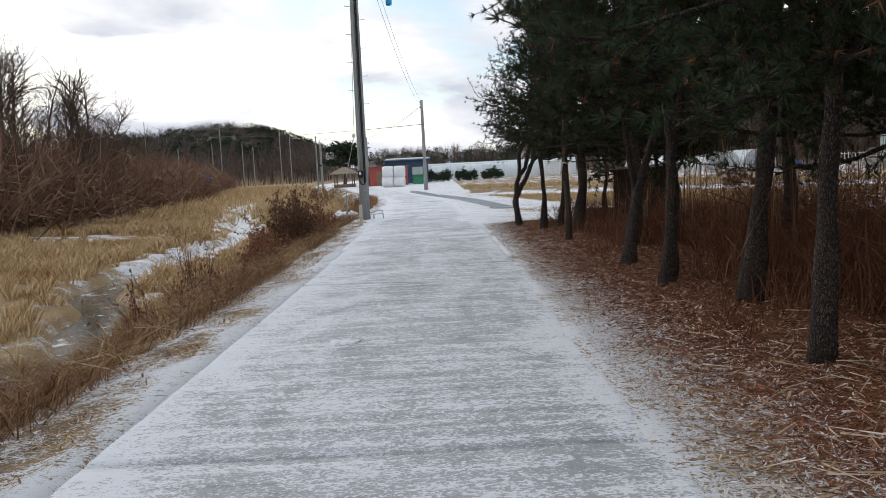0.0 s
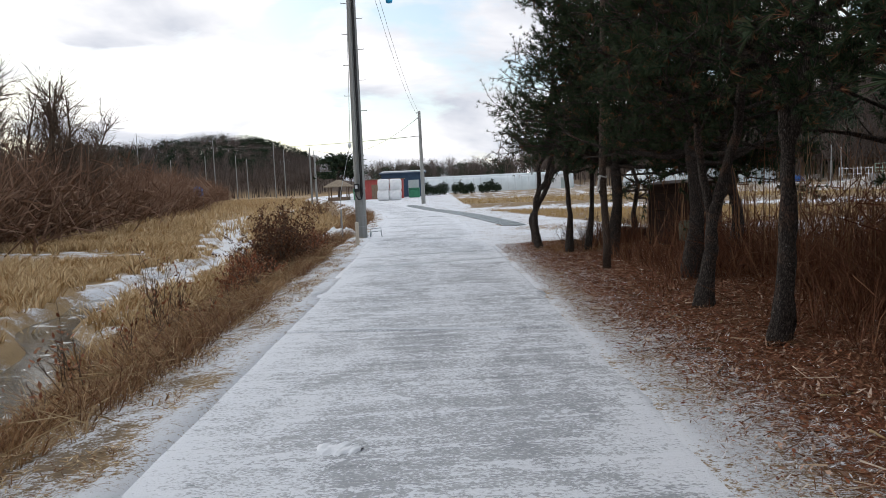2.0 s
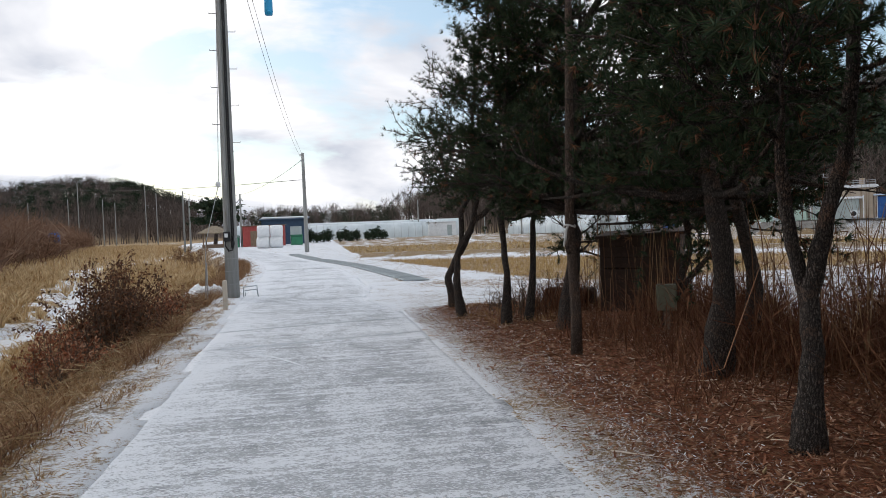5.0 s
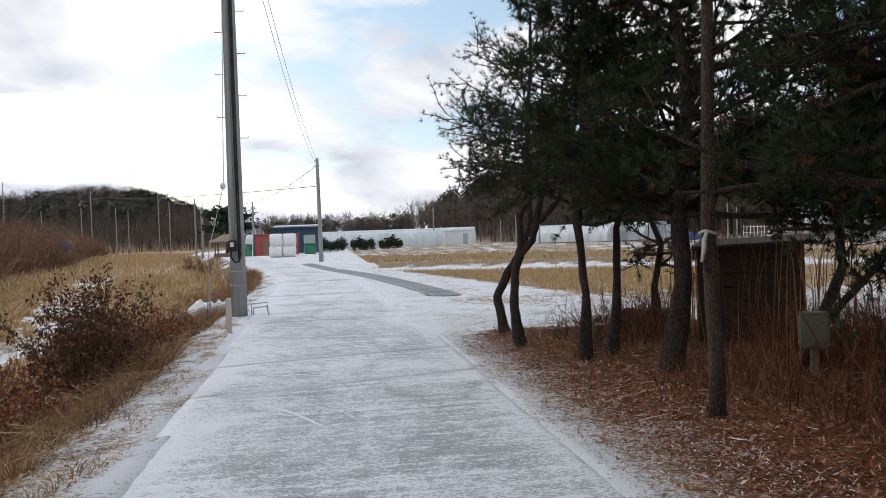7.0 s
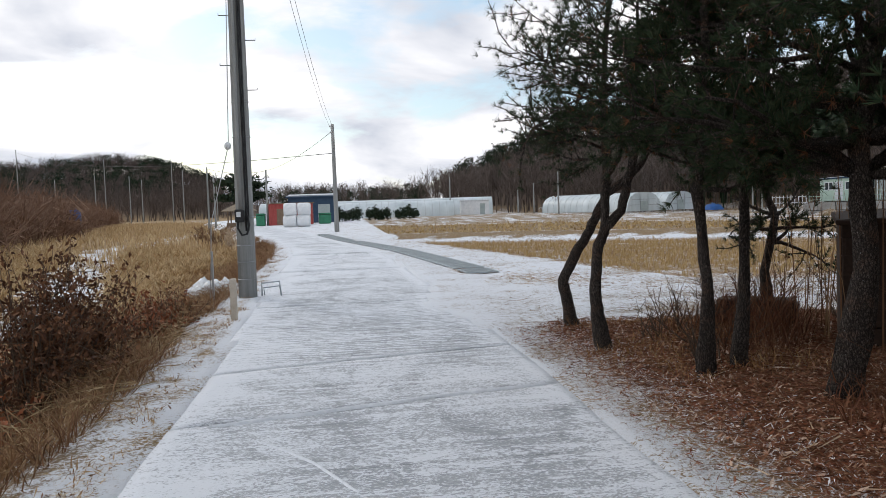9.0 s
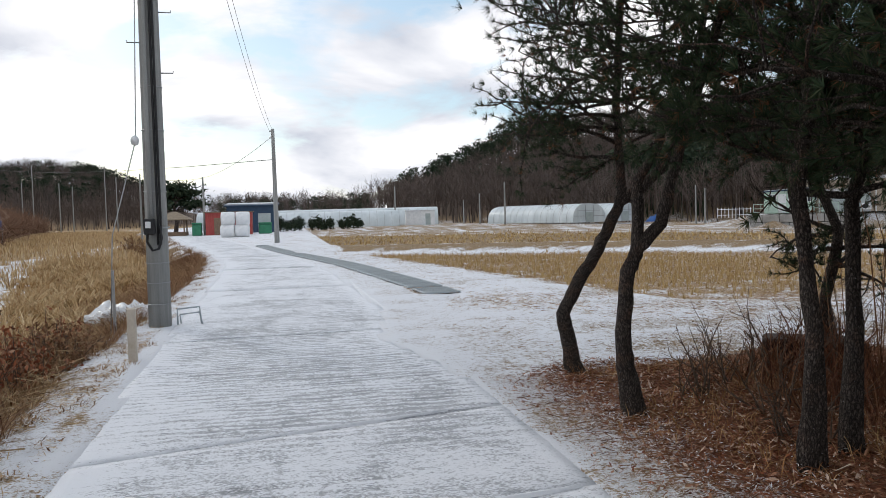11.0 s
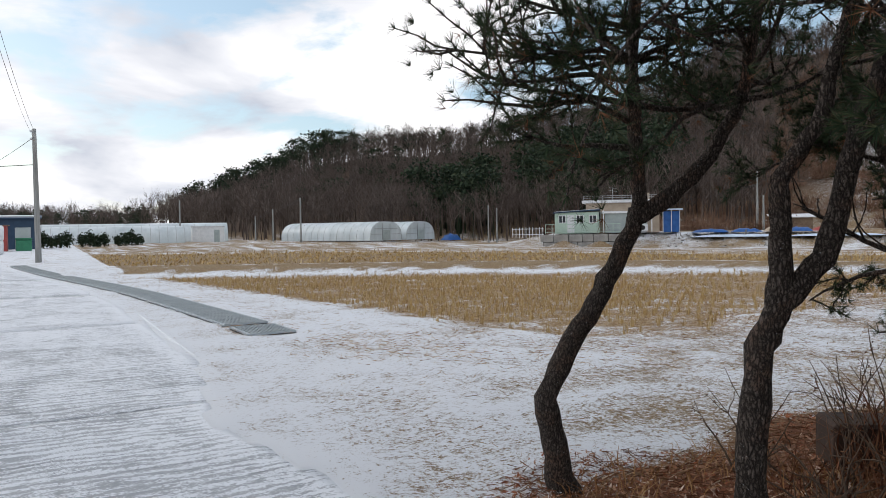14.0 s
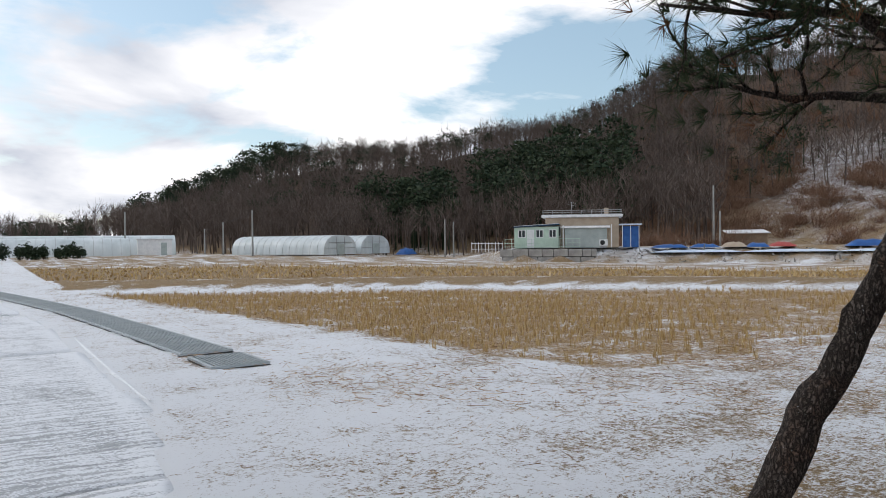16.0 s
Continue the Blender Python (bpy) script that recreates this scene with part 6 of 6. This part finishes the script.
# ---- stream ----
V, F = [], []
yy = np.arange(-4, 60, 0.4)
for k, q in enumerate(yy):
    c = float(stream_x(q))
    w = 0.7 + 0.55 * float(smooth(17, 21, q))
    V += [(c - w, q, -0.97), (c + w, q, -0.97)]
    if k:
        F.append((2 * k - 2, 2 * k - 1, 2 * k + 1, 2 * k))
thing("stream", label="narrow stream of dark water with patches of ice", category="stream", kind="structure", mesh=mesh_of("stream", V, F, M_WATER, True))
# ---- under the pines ----
rng = np.random.default_rng(61)


def flakes(rng, x, y, s, z0=0.006, mat=None, long=1.0, tilt=0.35):
    """Small curled leaves or scraps lying on the ground."""
    n = len(x)
    b = np.stack([x, y, ground_z(x, y) + z0 + rng.uniform(0, 0.02, n)], axis=1)
    a = rng.uniform(0, 2 * np.pi, n)
    d = np.stack([np.cos(a), np.sin(a), rng.normal(size=n) * tilt], axis=1) * (s * long * rng.uniform(0.6, 1.4, n))[:, None]
    e = np.stack([-np.sin(a), np.cos(a), rng.normal(size=n) * tilt], axis=1) * (s * 0.35 * rng.uniform(0.6, 1.4, n))[:, None]
    return np.stack([b - d, b - e, b + d, b + e * 0.9], axis=1)


grove_keep = lambda x, y: (((x - road_right(y)) > 0.1) & (y < 17.3 + 0.3 * np.sin(x * 3))) * (0.10 + 0.9 * smooth(0.15, 0.9, x - road_right(y)))
x, y = scatter(rng, 70000, 1.3, 6.2, -2.2, 17.6, grove_keep)
thing("leaf_litter", label="rust-brown fallen leaves and needles under the pines", category="leaf litter", kind="stuff", mesh=quads_of("leaf_litter", flakes(rng, x, y, np.full(len(x), 0.022)), M_LEAF))
x, y = scatter(rng, 60000, 1.3, 6.2, -2.2, 17.4, grove_keep)
thing("needle_litter", label="fallen brown pine needles and straw bits", category="leaf litter", kind="stuff", mesh=tris_of("needle_litter", strips(*(lambda b, d: (b - d, b + d))(np.stack([x, y, ground_z(x, y) + 0.02 + rng.uniform(0, 0.02, len(x))], axis=1), rng.normal(size=(len(x), 3)) * np.array((0.045, 0.045, 0.010))), 0.0035, rng), M_NEEDLE_OLD))
x, y = scatter(rng, 5200, 1.3, 4.2, -2.2, 17.0, lambda x, y: (((x - road_right(y)) > 0.05) & ((x - road_right(y)) < 2.4)) * (1 - 0.93 * smooth(1.0, 4.5, y)))
thing("straw_litter", label="pale broken straw stems strewn beside the road", category="straw", kind="stuff", mesh=tris_of("straw_litter", strips(*(lambda b, d: (b - d, b + d))(np.stack([x, y, ground_z(x, y) + 0.03 + rng.uniform(0, 0.02, len(x))], axis=1), rng.normal(size=(len(x), 3)) * np.array((0.075, 0.075, 0.012))), 0.005, rng), M_REED))
for k in range(16):
    x, y = float(rng.uniform(1.8, 3.2)), float(rng.uniform(0.5, 13))
    a, L = rng.uniform(0, 6.28), float(rng.uniform(0.15, 0.5))
    z = float(ground_z(x, y))
    p = [Vector((q.x, q.y, q.z * 0.1)) for q in bend(rng, (0, 0, 0), (math.cos(a), math.sin(a), 0.02), L * 0.7, 5, 0.12, 0)]
    thing("fallen_twig", (x, y, z + 0.025), label="short fallen twig on the leaf litter", category="twig", group="fallen twigs", mesh=tube("fallen_twig", p, [0.010, 0.009, 0.008, 0.007, 0.005, 0.003], M_CANE if k % 2 else M_TWIG, 5))

x, y = scatter(rng, 46000, 2.2, 6.6, -2, 16.3, lambda x, y: (x > 2.75 + 0.35 * np.sin(y * 1.3)) * smooth(0.35, 0.6, patchy(x, y, 1.5, 3.0)) * (0.35 + 0.65 * smooth(3, 4.2, x)))
thing("undergrowth", label="tangled rust-brown undergrowth between the pine trunks", category="undergrowth", kind="stuff", mesh=ribbons_of("undergrowth", blades(rng, x, y, rng.uniform(0.12, 0.72, len(x)) * (0.4 + 0.6 * smooth(2.6, 3.6, x)), 0.0045, 1.1), M_RUST))
x, y = scatter(rng, 1300, 4.1, 6.2, -1, 16.2, lambda x, y: smooth(0.30, 0.6, patchy(x, y, 1.1, 9.0)))
canes = blades(rng, x, y, rng.uniform(0.7, 2.1, len(x)), 0.006, 0.22)
thing("cane_thicket", label="upright dry canes behind the pines", category="canes", kind="stuff", mesh=ribbons_of("cane_thicket", canes, M_WEED))
WISP = []
for k in range(4):
    m = 170
    a = rng.normal(size=(m, 3)) * np.array((0.35, 0.35, 0.0))
    b = a + rng.normal(size=(m, 3)) * np.array((0.40, 0.40, 0.2)) + np.array((0, 0, 1.0)) * rng.uniform(0.3, 1.0, (m, 1))
    q = a + (b - a) * rng.uniform(0.3, 0.9, (m, 1))
    WISP.append(np.concatenate([strips(a, b, 0.0045, rng), strips(q, q + rng.normal(size=(m, 3)) * 0.2 + np.array((0, 0, 0.1)), 0.004, rng), strips(q, q + rng.normal(size=(m, 3)) * 0.2, 0.004, rng)]))
tx, ty = rng.uniform(4.2, 6.6, 64), rng.uniform(-1.5, 12.5, 64)
thing("grove_thicket", label="dark leafless brush at the back of the grove", category="brush", kind="stuff", mesh=tris_of("grove_thicket", plant(WISP, tx, ty, ground_z(tx, ty), rng, 0.8, 1.6), M_RUST))
for k, (x, y, w, h, st, lv) in enumerate(((2.75, 15.6, 0.6, 0.75, 16, 80), (3.2, 15.9, 0.7, 0.95, 18, 100), (3.7, 15.6, 0.8, 0.9, 20, 110), (3.0, 15.0, 0.7, 0.8, 20, 110), (4.4, 16.6, 0.8, 1.1, 20, 120), (2.7, 14.6, 0.5, 0.6, 16, 80), (3.4, 16.6, 0.6, 0.8, 12, 60), (5.2, 16.2, 0.9, 1.1, 20, 120))):
    weed_shrub((x, y, float(ground_z(x, y))), w, h * 0.8, int(st * 0.6), lv * 2, 800 + k, "leafless tangled shrub at the end of the grove", "shrubs under the pines", mat=M_SHRIVEL, leaf=0.011)
x, y = scatter(rng, 3000, 1.75, 3.6, 13.8, 17.2, lambda x, y: ((np.hypot(x - 2.2, y - 16.7) < 0.45) | (np.hypot(x - 2.1, y - 15.3) < 0.6) | (x > 2.2 + 0.5 * smooth(15.5, 16.6, y))) * smooth(0.35, 0.6, patchy(x, y, 3.0, 1.0)))
thing("foot_grass", label="orange-brown grass round the pine feet", category="grass", kind="stuff", mesh=ribbons_of("foot_grass", blades(rng, x, y, rng.uniform(0.04, 0.17, len(x)), 0.0032, 1.2), blades_mat("rust_grass", (0.24, 0.11, 0.045), (0.36, 0.19, 0.08), (0.44, 0.29, 0.14))))

# ---- frost and scraps beside the road ----
rng = np.random.default_rng(66)
side = lambda x, y: np.maximum(road_left(y) - x, x - road_right(y))
x, y = scatter(rng, 60000, -3.6, -1.4, -2.2, 24, lambda x, y: (rel_left(x, y) > 0.12) * (1 - smooth(0.9, 2.0, rel_left(x, y))) * (0.04 + 0.8 * worn(x, y)))
thing("verge_litter", label="flattened straw and dead leaves on the verge", category="leaf litter", kind="stuff", mesh=quads_of("verge_litter", flakes(rng, x, y, rng.uniform(0.004, 0.011, len(x)), 0.006, None, 4.0, 0.3), M_STRAW))
x, y = scatter(rng, 24000, -3.6, -1.4, -2.2, 24, lambda x, y: (rel_left(x, y) > 0.1) * (1 - smooth(0.9, 2.0, rel_left(x, y))) * (0.1 + 0.9 * worn(x, y)))
thing("verge_leaf_scraps", label="dark leaf scraps scattered over the verge", category="leaf litter", kind="stuff", mesh=quads_of("verge_leaf_scraps", flakes(rng, x, y, rng.uniform(0.006, 0.016, len(x)), 0.008, None, 1.6, 0.5), M_WEED))
x, y = scatter(rng, 80000, -3.2, 4.2, -2.2, 17, lambda x, y: (side(x, y) > -0.02) * (1 - 0.95 * smooth(0.2, 1.5, side(x, y))) * (0.35 + 0.65 * smooth(0.4, 0.6, patchy(x, y, 3.1, 2.0))))
thing("frost_flecks", label="small flecks of snow caught on litter and grass", category="snow", kind="stuff", mesh=quads_of("frost_flecks", flakes(rng, x, y, rng.uniform(0.004, 0.012, len(x)), 0.020, None, 1.5, 0.3), M_ROOFSNOW))
x, y = scatter(rng, 90000, 1.3, 3.4, -2.2, 17, lambda x, y: (x > road_right(y)) * (1 - smooth(0.35, 1.7, x - road_right(y) + 0.5 * patchy(x, y, 2.3, 4.0))) * 0.8)
thing("frosted_litter", label="frosted pale scraps of leaf along the road edge", category="leaf litter", kind="stuff", mesh=quads_of("frosted_litter", flakes(rng, x, y, rng.uniform(0.005, 0.013, len(x)), 0.018, None, 1.5, 0.4), M_FROSTED))
x, y = scatter(rng, 46000, 1.5, 5.0, -2.2, 17.0, grove_keep)
thing("pale_leaves", label="larger tan fallen leaves on the red litter", category="leaf litter", kind="stuff", mesh=quads_of("pale_leaves", flakes(rng, x, y, rng.uniform(0.010, 0.026, len(x)), 0.014, None, 1.3, 0.5), blades_mat("tan_leaves", (0.19, 0.075, 0.040), (0.33, 0.17, 0.10), (0.55, 0.42, 0.33))))

# ---- stubble fields ----
rng = np.random.default_rng(71)
row, along = np.meshgrid(np.arange(-30, 130), np.arange(0, 120))
row, along = row.ravel(), along.ravel()
x = 1.9 + row * 0.29 + along * 0.0 + rng.normal(size=len(row)) * 0.03
y = 18 + along * 0.235 + rng.normal(size=len(row)) * 0.03
x = x - (y - 42) * 0.178
keep = (in_field(x, y) ** 1.5 > rng.random(len(x)) * 0.9 + 0.05) & (rng.random(len(x)) < 0.35 + 0.65 * smooth(0.3, 0.6, patchy(x, y, 0.35, 5.0)))
x, y = x[keep], y[keep]
m = 13
X, Y = np.repeat(x, m) + rng.normal(size=len(x) * m) * 0.022, np.repeat(y, m) + rng.normal(size=len(x) * m) * 0.022
thing("rice_stubble", label="rows of cut yellow rice stubble in thin snow", category="stubble", kind="stuff", mesh=ribbons_of("rice_stubble", blades(rng, X, Y, rng.uniform(0.07, 0.19, len(X)), 0.0055, 0.22), M_STUBBLE))
x, y = scatter(rng, 42000, 2, 90, 20, 100, lambda x, y: ((y - field_top(x) > 8) & (y - field_top(x) < 28)) * 0.9)
thing("far_stubble", label="cut straw of the far field strip", category="stubble", kind="stuff", mesh=ribbons_of("far_stubble", blades(rng, x, y, rng.uniform(0.08, 0.16, len(x)), 0.05, 0.5), M_STUBBLE))
edge_gap = lambda x, y: np.abs(y - (20.6 + 0.22 * np.maximum(0, x - 7.5) + 0.9 * np.maximum(0, 5.9 - x)) - 0.3)
x, y = scatter(rng, 190000, 1.4, 26, 16.5, 45, lambda x, y: (x > road_right(y) + 0.9) * np.clip(0.05 + 0.40 * in_field(x, y) + 0.75 * (1 - smooth(0.6, 2.6, edge_gap(x, y))) * smooth(0.3, 0.6, patchy(x, y, 1.3, 6.0)), 0, 1))
thing("field_straw", label="flattened straw scattered over field and snow", category="straw", kind="stuff", mesh=tris_of("field_straw", strips(*(lambda b, d: (b - d, b + d))(np.stack([x, y, ground_z(x, y) + 0.02], axis=1), rng.normal(size=(len(x), 3)) * np.array((0.045, 0.045, 0.010))), 0.004, rng), M_CHAFF))
x, y = scatter(rng, 9000, 4, 60, 28, 130, lambda x, y: (np.abs(y - field_top(x) - 6.5) < 1.6) | (np.abs(y - field_top(x) - 29) < 3))
thing("bank_grass", label="dry grass on the low field banks", category="grass", kind="stuff", mesh=ribbons_of("bank_grass", blades(rng, x, y, rng.uniform(0.12, 0.4, len(x)), 0.03, 0.6), M_STRAW))

# rubble on the slope beside the retaining wall
n = 700
s, d = rng.uniform(9.6, 45, n), rng.uniform(-1.8, 2.2, n)
x, y = 45.9 + 0.75 * s + 0.66 * d, 80.85 - 0.66 * s + 0.75 * d
thing("bank_rubble", label="loose stones on the snowy bank", category="rubble", kind="stuff", mesh=quads_of("bank_rubble", flakes(rng, x, y, rng.uniform(0.12, 0.3, n), 0.08, None, 1.0, 0.8), M_STONE))

# ---- broad old pine beyond the bend ----
old = thing("old_pine", (-12.9, 102.5, 0.0), label="broad old pine with a flat layered crown", category="tree")
part("trunk", tube("trunk", [(0, 0, -0.2), (0.2, 0, 1.5), (0.0, 0.1, 3.0), (0.3, 0, 4.8)], [0.28, 0.22, 0.18, 0.1], M_BARK, 8), old)
rng = np.random.default_rng(91)
limbs, P = [], []
for k in range(16):
    az, z = rng.uniform(0, 6.28), rng.uniform(2.6, 5.0)
    r = rng.uniform(1.0, 2.9) * (1.15 - 0.6 * max(0, z - 3.8) / 1.2)
    tip = (math.cos(az) * r, math.sin(az) * r, z + 0.5)
    limbs.append(([(0.1, 0, z - 0.5), (tip[0] * 0.5, tip[1] * 0.5, z), tip], [0.09, 0.06, 0.02]))
    P.append(np.array(tip) + rng.normal(size=(150, 3)) * np.array((0.62, 0.62, 0.2)))
for limb, radii in limbs:
    part("limb", tube("limb", limb, radii, M_BARK, 5), old)
P = np.concatenate(P + [rng.normal(size=(300, 3)) * np.array((1.3, 1.3, 0.3)) + np.array((0.2, 0, 5.3))])
e, f = rng.normal(size=P.shape) * 0.17, rng.normal(size=P.shape) * np.array((0.16, 0.16, 0.07))
part("crown", tris_of("crown", np.stack([P + e, P - e * 0.6 + f, P - e * 0.6 - f], axis=1), M_FARPINE), old, "dark green flat needle layers")
